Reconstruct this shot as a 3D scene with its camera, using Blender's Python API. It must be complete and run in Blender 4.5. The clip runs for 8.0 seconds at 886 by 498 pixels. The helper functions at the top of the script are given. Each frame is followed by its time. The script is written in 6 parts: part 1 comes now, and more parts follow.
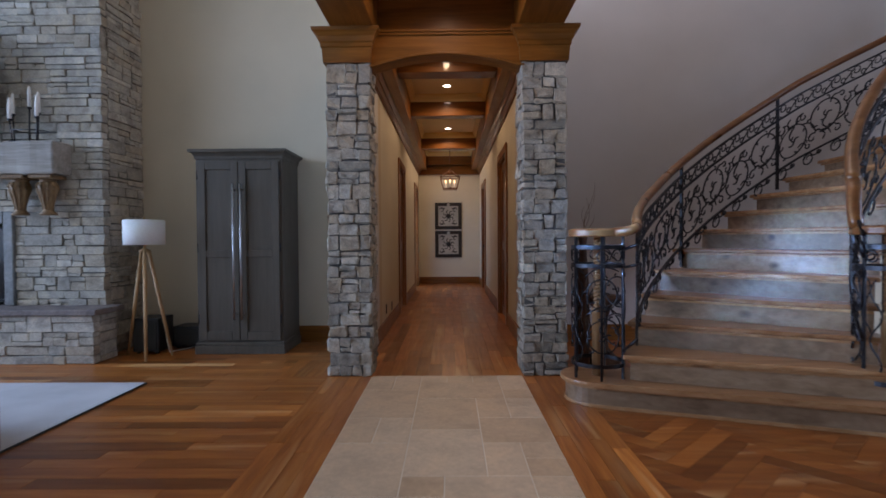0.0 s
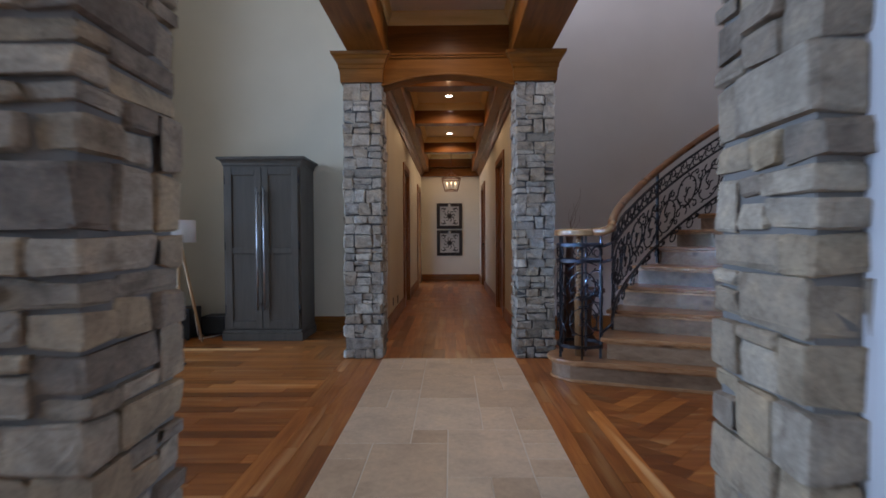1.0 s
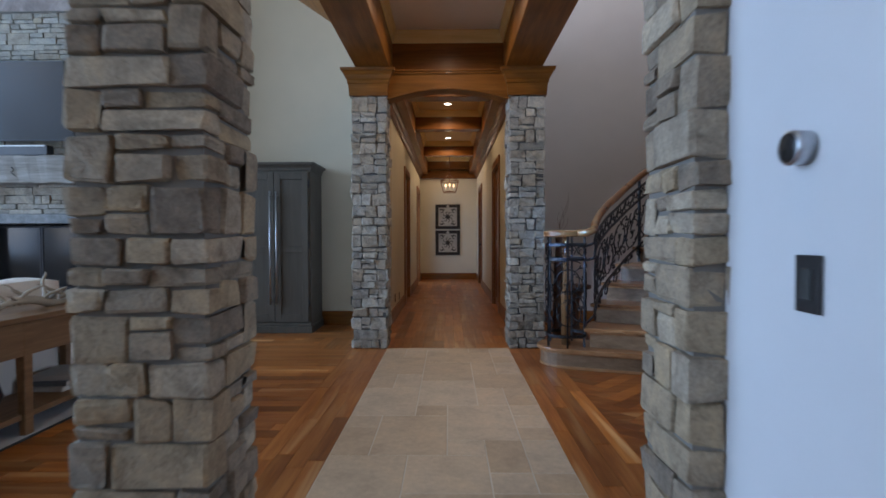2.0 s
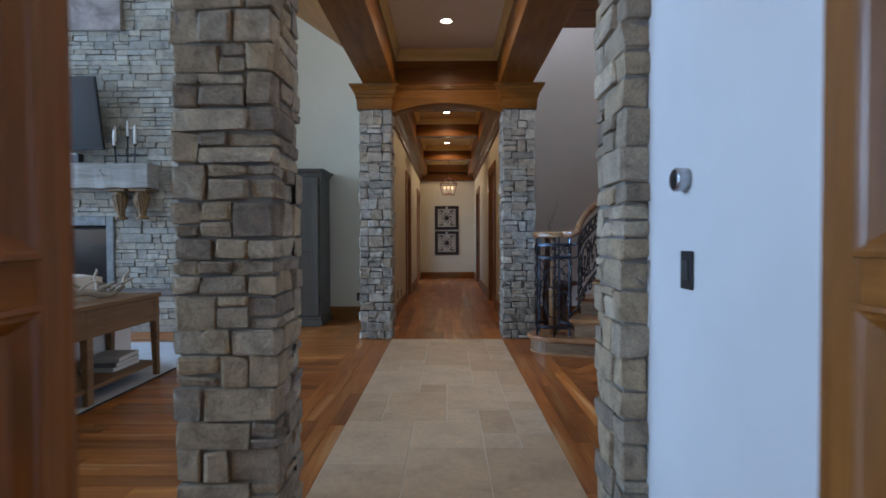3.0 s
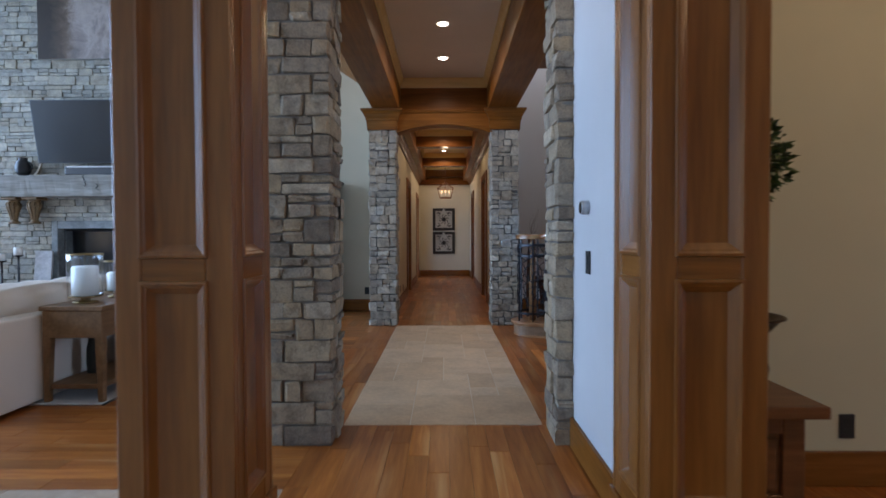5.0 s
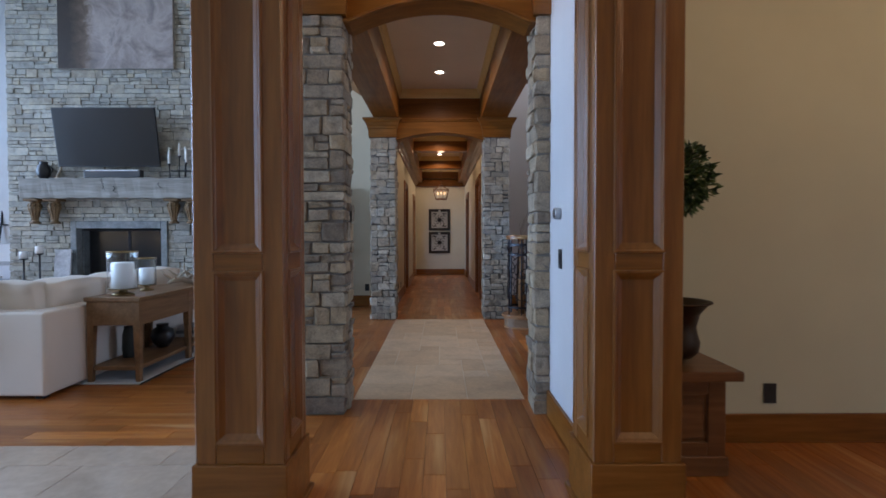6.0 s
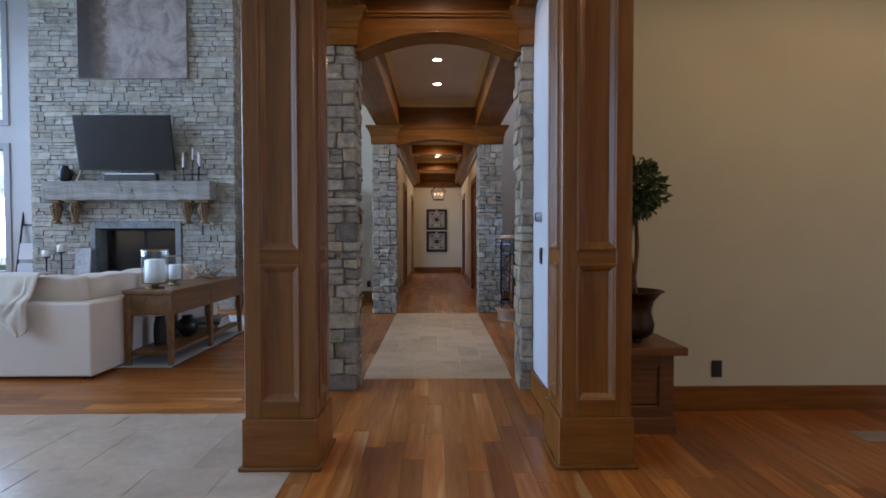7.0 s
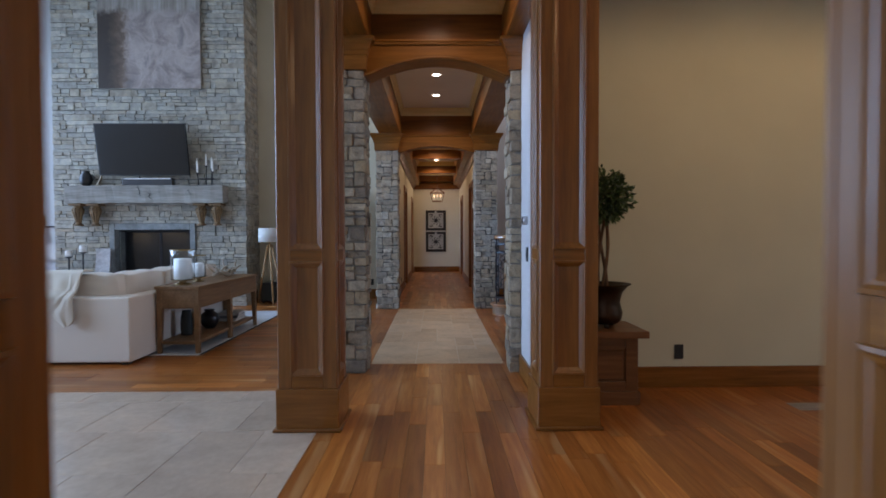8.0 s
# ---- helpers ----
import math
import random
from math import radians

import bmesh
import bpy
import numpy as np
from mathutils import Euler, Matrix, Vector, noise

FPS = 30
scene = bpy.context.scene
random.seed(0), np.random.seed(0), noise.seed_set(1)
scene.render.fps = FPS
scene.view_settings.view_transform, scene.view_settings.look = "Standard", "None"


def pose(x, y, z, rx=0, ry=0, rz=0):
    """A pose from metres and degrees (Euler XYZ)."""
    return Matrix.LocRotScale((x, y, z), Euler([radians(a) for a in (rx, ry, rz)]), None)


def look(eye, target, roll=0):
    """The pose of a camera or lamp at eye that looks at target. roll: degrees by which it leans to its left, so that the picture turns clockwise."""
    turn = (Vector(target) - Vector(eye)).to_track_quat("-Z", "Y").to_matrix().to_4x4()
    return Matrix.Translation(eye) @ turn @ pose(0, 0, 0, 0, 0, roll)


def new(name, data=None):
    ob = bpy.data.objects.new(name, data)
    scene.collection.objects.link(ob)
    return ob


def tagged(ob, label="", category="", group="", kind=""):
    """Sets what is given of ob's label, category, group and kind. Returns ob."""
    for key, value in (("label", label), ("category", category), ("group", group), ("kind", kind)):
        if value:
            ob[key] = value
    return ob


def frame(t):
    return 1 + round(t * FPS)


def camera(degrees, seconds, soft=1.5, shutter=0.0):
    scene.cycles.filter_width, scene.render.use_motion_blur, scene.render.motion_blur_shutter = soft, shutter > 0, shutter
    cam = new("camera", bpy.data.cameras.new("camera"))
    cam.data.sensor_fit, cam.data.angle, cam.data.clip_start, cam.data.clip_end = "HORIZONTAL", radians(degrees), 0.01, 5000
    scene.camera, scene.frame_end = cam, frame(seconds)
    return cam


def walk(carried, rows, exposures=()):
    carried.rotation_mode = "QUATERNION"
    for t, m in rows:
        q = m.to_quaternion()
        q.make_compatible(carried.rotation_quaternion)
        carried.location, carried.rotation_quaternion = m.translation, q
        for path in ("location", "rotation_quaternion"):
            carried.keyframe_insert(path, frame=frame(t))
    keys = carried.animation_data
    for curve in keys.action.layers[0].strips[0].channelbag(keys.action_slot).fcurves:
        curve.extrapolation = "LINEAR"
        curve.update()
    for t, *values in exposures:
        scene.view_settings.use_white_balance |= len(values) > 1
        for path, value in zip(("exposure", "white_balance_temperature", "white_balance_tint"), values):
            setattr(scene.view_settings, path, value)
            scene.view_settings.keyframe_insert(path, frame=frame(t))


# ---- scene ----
cam = camera(80.5, 8.0, soft=1.6, shutter=0.9)
PATH = [
    (0, (0.132, -2.849, 1.177), (0.104, -0.85, 1.137), -0.4),
    (0.5, (0.121, -3.15, 1.175), (0.094, -1.15, 1.132), -0.4),
    (1, (0.119, -3.453, 1.173), (0.089, -1.454, 1.13), -0.3),
    (1.5, (0.112, -3.679, 1.176), (0.086, -1.68, 1.132), -0.2),
    (3, (0.104, -4.476, 1.183), (0.087, -2.476, 1.14), -0.2),
    (3.5, (0.118, -4.73, 1.19), (0.099, -2.731, 1.146), -0.2),
    (4, (0.115, -5.017, 1.194), (0.098, -3.017, 1.152), -0.3),
    (4.5, (0.114, -5.268, 1.207), (0.1, -3.268, 1.162), -0.3),
    (6, (0.105, -6.08, 1.219), (0.116, -4.08, 1.172), -0.1),
    (6.5, (0.101, -6.338, 1.227), (0.117, -4.339, 1.177), -0.1),
    (7, (0.092, -6.646, 1.228), (0.115, -4.647, 1.177), -0.1),
    (7.5, (0.091, -6.896, 1.234), (0.116, -4.897, 1.181), -0.2),
    (8, (0.086, -7.216, 1.238), (0.113, -5.217, 1.187), -0.2),
]
EXPOSURES = [(0, 0.48, 6330, 25), (0.5, 0.5, 6090, 23), (1, 0.5, 6050, 22), (1.5, 0.5, 6120, 19.5), (3, 0.54, 6020, 15), (4.5, 0.52, 6040, 16), (6, 0.49, 6100, 19), (8, 0.46, 6180, 19.5)]
walk(cam, [(t, look(eye, target, roll)) for t, eye, target, roll in PATH], EXPOSURES)

# ---- light ----
world = bpy.data.worlds.new("world")
scene.world = world
world.use_nodes = True
wn = world.node_tree
sky = wn.nodes.new("ShaderNodeTexSky")
sky.sky_type = "NISHITA"
sky.sun_disc = False
sky.sun_elevation = radians(38)
sky.sun_rotation = radians(200)
wn.nodes["Background"].inputs["Strength"].default_value = 0.12
wn.links.new(sky.outputs[0], wn.nodes["Background"].inputs[0])


def area_lamp(name, m, sx, sy, power, colour, spread=180):
    data = bpy.data.lights.new(name, "AREA")
    data.shape, data.size, data.size_y, data.energy, data.color = "RECTANGLE", sx, sy, power, colour
    data.spread = radians(spread)
    ob = new(name, data)
    ob.matrix_world = m
    return ob


DAY = (0.46, 0.70, 1.0)
WARM = (1.0, 0.76, 0.48)
# daylight in the openings of the great room's windows, the entry door and the stair hall's window
area_lamp("window_light_west", look((-9.36, -2.9, 3.0), (0, -2.9, 2.5)), 10.2, 4.4, 500, DAY, 115)
area_lamp("window_light_north", look((-8.6, 3.06, 2.9), (-8.6, 0, 2.4)), 1.5, 4.2, 120, DAY)
area_lamp("entry_light", look((0.1, -9.4, 1.5), (0.1, 0, 1.2)), 1.7, 2.4, 9, DAY)
area_lamp("window_light_east", look((7.3, -0.9, 2.4), (-3.0, -1.0, 0.9)), 2.4, 3.4, 115, (0.52, 0.73, 1.0))
# added narrow beam inside the west window, lifting the stair risers
area_lamp("window_light_bright_sky", look((-9.3, -4.6, 3.6), (2.4, 1.3, 1.0)), 0.9, 0.3, 9.0, (0.18, 0.48, 1.0), 7.5)
# added fill that cools the foyer wall; its window is unseen
area_lamp("window_light_foyer", look((7.34, -6.3, 1.4), (2.4, -3.4, 0.5)), 1.9, 1.8, 10, DAY)
# added cool fill in a hall doorway for the far wall; source unknown
area_lamp("hall_end_fill", look((-0.95, 9.6, 1.25), (2, 9.9, 1.2)), 0.95, 2.2, 9, DAY)


FOYER_WARM = (1.0, 0.68, 0.34)


def downlight(x, y, z, power, colour=WARM, cone=174):
    data = bpy.data.lights.new("downlight_lamp", "SPOT")
    data.energy, data.color, data.spot_size, data.spot_blend, data.shadow_soft_size = power, colour, radians(cone), 0.35, 0.035
    ob = new("downlight_lamp", data)
    ob.matrix_world = look((x, y, z - 0.05), (x, y, 0))


for lx, ly, lz in ((0.1, -0.07, 3.42), (0.1, 0.97, 3.42), (0.1, -3.05, 3.42), (0.1, 2.5, 3.385), (0.1, 4.76, 3.385), (0.1, 7.7, 3.385), (0.1, 9.6, 3.385)):
    if ly > 2:
        downlight(lx, ly, lz, 14 if ly < 5 else 16, (1.0, 0.70, 0.38), 152)
    else:
        downlight(lx, ly, lz, 10, WARM, 152)
for lx, ly in ((2.4, -4.9), (4.4, -4.9)):
    downlight(lx, ly, 3.42, 26, FOYER_WARM, 172)
# unseen ceiling lamp, added to brighten the lower steps and stair wall
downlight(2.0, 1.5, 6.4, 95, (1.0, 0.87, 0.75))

import itertools

# ---- small tools ----
rng = random.Random(7)


def mesh_of(name, verts, faces, smooth=False):
    me = bpy.data.meshes.new(name)
    me.from_pydata([tuple(v) for v in verts], [], faces)
    me.update()
    if smooth:
        me.polygons.foreach_set("use_smooth", [True] * len(me.polygons))
    return me


def empty(name, m=None):
    ob = new(name)
    ob.empty_display_size = 0.1
    if m is not None:
        ob.matrix_basis = m
    return ob


def piece(name, me, material, parent=None, label=""):
    ob = new(name, me)
    if material and not me.materials:
        me.materials.append(material)
    if parent:
        ob.parent = parent
    if label:
        ob["label"] = label
    return ob


def part(name, bm, material, parent=None, label="", smooth=False):
    me = bpy.data.meshes.new(name)
    bmesh.ops.recalc_face_normals(bm, faces=bm.faces)
    bm.to_mesh(me)
    bm.free()
    if smooth:
        me.polygons.foreach_set("use_smooth", [True] * len(me.polygons))
    return piece(name, me, material, parent, label)


def add_box(bm, x0, x1, y0, y1, z0, z1, bevel=0.0, seg=1, m=None):
    made = bmesh.ops.create_cube(bm, size=1)["verts"]
    for v in made:
        v.co = Vector((x0 + (v.co.x + 0.5) * (x1 - x0), y0 + (v.co.y + 0.5) * (y1 - y0), z0 + (v.co.z + 0.5) * (z1 - z0)))
    if bevel:
        edges = list({e for v in made for e in v.link_edges})
        made = bmesh.ops.bevel(bm, geom=edges, offset=bevel, segments=seg, profile=0.6, affect="EDGES")["verts"]
    if m is not None:
        bmesh.ops.transform(bm, matrix=m, verts=made)


def box(name, x0, x1, y0, y1, z0, z1, material, parent=None, bevel=0.0, seg=1, label="", m=None):
    bm = bmesh.new()
    add_box(bm, x0, x1, y0, y1, z0, z1, bevel, seg, m)
    return part(name, bm, material, parent, label)


def boxes(name, rows, material, parent=None, bevel=0.0, label="", seg=1):
    bm = bmesh.new()
    for r in rows:
        add_box(bm, *r, bevel, seg)
    return part(name, bm, material, parent, label)


def lathe_mesh(name, profile, n=24, centre=(0, 0, 0)):
    verts, faces = [], []
    cx, cy, cz = centre
    for r, z in profile:
        for k in range(n):
            a = 2 * math.pi * k / n
            verts.append((cx + r * math.cos(a), cy + r * math.sin(a), cz + z))
    for i in range(len(profile) - 1):
        for k in range(n):
            k2 = (k + 1) % n
            faces.append((i * n + k, i * n + k2, (i + 1) * n + k2, (i + 1) * n + k))
    faces.append(tuple(range(n))[::-1])
    faces.append(tuple((len(profile) - 1) * n + k for k in range(n)))
    return mesh_of(name, verts, faces, True)


def lathe(name, profile, material, parent=None, n=24, centre=(0, 0, 0), label=""):
    return piece(name, lathe_mesh(name, profile, n, centre), material, parent, label)


def sweep_mesh(name, points, profile, closed=False, taper=None, smooth=True):
    """A profile of (side, up) pairs carried along the points, kept upright."""
    pts = [Vector(p) for p in points]
    n, k = len(pts), len(profile)
    verts, faces = [], []
    for i, p in enumerate(pts):
        if closed:
            d = pts[(i + 1) % n] - pts[i - 1]
        else:
            d = pts[min(i + 1, n - 1)] - pts[max(i - 1, 0)]
        d.normalize()
        side = d.cross(Vector((0, 0, 1)))
        if side.length < 0.05:
            side = d.cross(Vector((0.3, 1, 0)))
        side.normalize()
        up = side.cross(d)
        s = taper[i] if taper else 1.0
        for a, b in profile:
            verts.append(p + side * a * s + up * b * s)
    for i in range(n if closed else n - 1):
        j = (i + 1) % n
        for a in range(k):
            b = (a + 1) % k
            faces.append((i * k + a, i * k + b, j * k + b, j * k + a))
    if not closed:
        faces.append(tuple(range(k))[::-1])
        faces.append(tuple((n - 1) * k + a for a in range(k)))
    return mesh_of(name, verts, faces, smooth)


def ring(r, n=6, sx=1.0, sy=1.0):
    return [(r * sx * math.cos(2 * math.pi * a / n), r * sy * math.sin(2 * math.pi * a / n)) for a in range(n)]


def tube(name, points, r, material, parent=None, n=6, closed=False, taper=None, label=""):
    return piece(name, sweep_mesh(name, points, ring(r, n), closed, taper), material, parent, label)


def clip(poly, x0, x1, y0, y1):
    for axis, lim, keep in ((0, x0, 1), (0, x1, -1), (1, y0, 1), (1, y1, -1)):
        out = []
        for i, p in enumerate(poly):
            q = poly[(i + 1) % len(poly)]
            a, b = (p[axis] - lim) * keep, (q[axis] - lim) * keep
            if a >= 0:
                out.append(p)
            if a * b < 0:
                s = a / (a - b)
                out.append((p[0] + s * (q[0] - p[0]), p[1] + s * (q[1] - p[1])))
        poly = out
        if len(poly) < 3:
            return []
    return poly


def prism(poly, z0, z1, chamfer=0.0):
    n = len(poly)
    cx, cy = sum(p[0] for p in poly) / n, sum(p[1] for p in poly) / n
    verts = [(x, y, z0) for x, y in poly] + [(x, y, z1 - chamfer) for x, y in poly]
    faces = [(i, (i + 1) % n, n + (i + 1) % n, n + i) for i in range(n)]
    top = n
    if chamfer:
        for x, y in poly:
            d = math.hypot(x - cx, y - cy) or 1
            s = 1 - 1.3 * chamfer / d
            verts.append((cx + (x - cx) * s, cy + (y - cy) * s, z1))
        faces += [(n + i, n + (i + 1) % n, 2 * n + (i + 1) % n, 2 * n + i) for i in range(n)]
        top = 2 * n
    faces.append(tuple(top + i for i in range(n)))
    return verts, faces


class Joined:
    """Gathers many small pieces; some become objects of their own, the rest one mesh."""

    def __init__(self):
        self.verts, self.faces = [], []

    def add(self, verts, faces):
        o = len(self.verts)
        self.verts += verts
        self.faces += [tuple(i + o for i in f) for f in faces]

    def put(self, name, material, parent, label=""):
        if not self.verts:
            return None
        ob = piece(name, mesh_of(name, self.verts, self.faces), material, parent, label)
        ob["kind"] = "stuff"
        return ob


# ---- materials ----
def shader(name, rough=0.5, metal=0.0, spec=0.5):
    m = bpy.data.materials.new(name)
    m.use_nodes = True
    b = m.node_tree.nodes["Principled BSDF"]
    b.inputs["Roughness"].default_value, b.inputs["Metallic"].default_value = rough, metal
    b.inputs["Specular IOR Level"].default_value = spec
    return m, m.node_tree, b


def node(nt, kind, **values):
    n = nt.nodes.new(kind)
    for k, v in values.items():
        n.inputs[k.replace("_", " ")].default_value = v
    return n


def coords(nt, scale=(1, 1, 1), shift=None):
    tc = nt.nodes.new("ShaderNodeTexCoord")
    mp = nt.nodes.new("ShaderNodeMapping")
    mp.inputs["Scale"].default_value = scale
    nt.links.new(tc.outputs["Object"], mp.inputs["Vector"])
    if shift is not None:
        nt.links.new(shift, mp.inputs["Location"])
    return mp.outputs[0]


def noise_of(nt, vector, scale, detail=4.0, rough=0.55, distort=0.0):
    n = node(nt, "ShaderNodeTexNoise", Scale=scale, Detail=detail, Roughness=rough, Distortion=distort)
    nt.links.new(vector, n.inputs["Vector"])
    return n.outputs["Fac"]


def ramp_of(nt, fac, stops):
    r = nt.nodes.new("ShaderNodeValToRGB")
    e = r.color_ramp.elements
    while len(e) < len(stops):
        e.new(0.5)
    for k, (p, c) in enumerate(stops):
        e[k].position, e[k].color = p, (*c, 1)
    nt.links.new(fac, r.inputs[0])
    return r.outputs[0]


def mix_of(nt, fac, a, b, mode="MIX"):
    n = nt.nodes.new("ShaderNodeMix")
    n.data_type, n.blend_type = "RGBA", mode
    for value, slot in ((fac, n.inputs[0]), (a, n.inputs[6]), (b, n.inputs[7])):
        if isinstance(value, bpy.types.NodeSocket):
            nt.links.new(value, slot)
        elif isinstance(value, tuple):
            slot.default_value = (*value, 1)
        else:
            slot.default_value = value
    return n.outputs[2]


def math_of(nt, op, a, b=0.0):
    n = nt.nodes.new("ShaderNodeMath")
    n.operation = op
    for value, slot in ((a, n.inputs[0]), (b, n.inputs[1])):
        if isinstance(value, bpy.types.NodeSocket):
            nt.links.new(value, slot)
        else:
            slot.default_value = value
    return n.outputs[0]


def bump_of(nt, b, height, strength=0.3, distance=0.01):
    n = node(nt, "ShaderNodeBump", Strength=strength, Distance=distance)
    nt.links.new(height, n.inputs["Height"])
    nt.links.new(n.outputs[0], b.inputs["Normal"])


def chance(nt):
    """A random number for each piece, whether an object of its own or an island of a joined mesh."""
    info, geo = nt.nodes.new("ShaderNodeObjectInfo"), nt.nodes.new("ShaderNodeNewGeometry")
    return math_of(nt, "FRACT", math_of(nt, "ADD", info.outputs["Random"], geo.outputs["Random Per Island"]))


def wood(name, tones, along="x", rough=0.35, grain=1.0, pieces=False, knots=0.0, coat=0.0, bump=0.12, sap=None, gloss=0.16, spec=0.3):
    """Grain that runs along one axis; tones run dark, middle, light."""
    m, nt, b = shader(name, rough)
    long = {"x": (1.0, 14, 14), "y": (14, 1.0, 14), "z": (14, 14, 1.0)}[along]
    shift = None
    if pieces:
        rnd = chance(nt)
        comb = nt.nodes.new("ShaderNodeCombineXYZ")
        for i, k in enumerate((37.0, 53.0, 71.0)):
            nt.links.new(math_of(nt, "MULTIPLY", rnd, k), comb.inputs[i])
        shift = comb.outputs[0]
    v = coords(nt, tuple(grain * k for k in long), shift)
    fine = noise_of(nt, v, 2.6, 8, 0.62, 0.35)
    wide = noise_of(nt, coords(nt, tuple(0.32 * k for k in long), shift), 1.5, 3, 0.5, 1.2)
    col = ramp_of(nt, mix_of(nt, 0.45, fine, wide), [(0.3, tones[0]), (0.5, tones[1]), (0.7, tones[2])])
    if sap:
        streak = noise_of(nt, coords(nt, tuple(0.55 * k for k in long), shift), 1.1, 2, 0.4, 0.6)
        col = mix_of(nt, ramp_of(nt, streak, [(0.6, (0, 0, 0)), (0.74, (0.6, 0.6, 0.6))]), col, sap)
    if knots:
        vor = node(nt, "ShaderNodeTexVoronoi", Scale=1.0)
        nt.links.new(coords(nt, {"x": (1.2, 4, 4), "y": (4, 1.2, 4), "z": (4, 4, 1.2)}[along], shift), vor.inputs["Vector"])
        spot = ramp_of(nt, vor.outputs["Distance"], [(0.04, (1, 1, 1)), (0.16, (0, 0, 0))])
        col = mix_of(nt, math_of(nt, "MULTIPLY", spot, knots), col, (0.03, 0.015, 0.008))
    if pieces:
        shade = ramp_of(nt, rnd, [(0.0, (0.55, 0.5, 0.45)), (0.25, (0.86, 0.83, 0.8)), (0.85, (1.03, 1.0, 0.96)), (1.0, (1.42, 1.45, 1.4))])
        col = mix_of(nt, 1.0, col, shade, "MULTIPLY")
    b.inputs["Specular IOR Level"].default_value = spec
    nt.links.new(col, b.inputs["Base Color"])
    smear = noise_of(nt, coords(nt, (1, 1, 1)), 3.0, 3)
    nt.links.new(math_of(nt, "ADD", math_of(nt, "MULTIPLY", smear, 0.22), rough - 0.1), b.inputs["Roughness"])
    b.inputs["Coat Weight"].default_value, b.inputs["Coat Roughness"].default_value = coat, gloss
    bump_of(nt, b, fine, bump, 0.004)
    return m


def paint(name, colour, rough=0.6, mottle=0.05, bump=0.08, scale=90):
    m, nt, b = shader(name, rough)
    v = coords(nt)
    wide = noise_of(nt, v, 1.3, 4)
    lo, hi = tuple(c * (1 - mottle) for c in colour), tuple(min(1, c * (1 + mottle)) for c in colour)
    nt.links.new(ramp_of(nt, wide, [(0.3, lo), (0.7, hi)]), b.inputs["Base Color"])
    bump_of(nt, b, noise_of(nt, v, scale, 3), bump, 0.003)
    return m


def stone(name, tones, rough=0.85, scale=1.0, bump=0.6, dist=0.012, mottle=1.0):
    m, nt, b = shader(name, rough, spec=0.3)
    v = coords(nt)
    rnd = chance(nt)
    base = ramp_of(nt, rnd, [(i / (len(tones) - 1), c) for i, c in enumerate(tones)])
    big, fine = noise_of(nt, v, 9 * scale, 5, 0.6, 0.4), noise_of(nt, v, 60 * scale, 6, 0.7)
    col = mix_of(nt, 1.0, base, ramp_of(nt, big, [(0.3, (1 - 0.38 * mottle, 1 - 0.4 * mottle, 1 - 0.42 * mottle)), (0.5, (1, 1, 1)), (0.72, (1 + 0.28 * mottle, 1 + 0.22 * mottle, 1 + 0.12 * mottle))]), "MULTIPLY")
    col = mix_of(nt, 0.55 * mottle, col, ramp_of(nt, fine, [(0.35, (0.55, 0.55, 0.55)), (0.65, (1.25, 1.25, 1.25))]), "MULTIPLY")
    nt.links.new(col, b.inputs["Base Color"])
    bump_of(nt, b, math_of(nt, "ADD", math_of(nt, "MULTIPLY", big, 1.0), math_of(nt, "MULTIPLY", fine, 0.35)), bump, dist)
    return m


def metal(name, colour, rough=0.35, bump=0.1):
    m, nt, b = shader(name, rough, 1.0)
    v = coords(nt)
    n = noise_of(nt, v, 40, 4)
    nt.links.new(ramp_of(nt, n, [(0.3, tuple(0.75 * c for c in colour)), (0.7, colour)]), b.inputs["Base Color"])
    nt.links.new(math_of(nt, "ADD", math_of(nt, "MULTIPLY", n, 0.25), rough - 0.1), b.inputs["Roughness"])
    bump_of(nt, b, n, bump, 0.002)
    return m


def glow(name, colour, strength):
    m = bpy.data.materials.new(name)
    m.use_nodes = True
    b = m.node_tree.nodes["Principled BSDF"]
    b.inputs["Base Color"].default_value = (*colour, 1)
    b.inputs["Emission Color"].default_value = (*colour, 1)
    b.inputs["Emission Strength"].default_value = strength
    return m


def glass(name, tint=(0.95, 0.98, 1.0), rough=0.02):
    m, nt, b = shader(name, rough)
    b.inputs["Base Color"].default_value = (*tint, 1)
    b.inputs["Transmission Weight"].default_value = 1.0
    b.inputs["IOR"].default_value = 1.45
    return m


FLOOR_TONES = ((0.205, 0.055, 0.009), (0.36, 0.118, 0.022), (0.50, 0.208, 0.05))
RED_TONES = ((0.155, 0.036, 0.0055), (0.27, 0.081, 0.0135), (0.39, 0.15, 0.033))
SAP = (0.62, 0.37, 0.16)
floor_x = wood("floor_wood_across", FLOOR_TONES, "x", 0.32, pieces=True, coat=0.25, sap=SAP, gloss=0.27)
floor_y = wood("floor_wood_along", FLOOR_TONES, "y", 0.32, pieces=True, coat=0.25, sap=SAP, gloss=0.27)
floor_d = wood("floor_wood_herringbone", RED_TONES, "x", 0.32, grain=0.7, pieces=True, coat=0.25, sap=SAP, gloss=0.27)
ALDER = ((0.108, 0.0345, 0.0045), (0.20, 0.071, 0.0095), (0.28, 0.109, 0.02))
alder_z = wood("alder_upright", ALDER, "z", 0.4, knots=0.8, coat=1.0, gloss=0.3, spec=0.12)
alder_x = wood("alder_across", ALDER, "x", 0.4, knots=0.6, coat=0.55, gloss=0.08, spec=0.2)
header_wood = wood("alder_header", ALDER, "x", 0.42, knots=0.6, coat=0.12, gloss=0.28, spec=0.2)
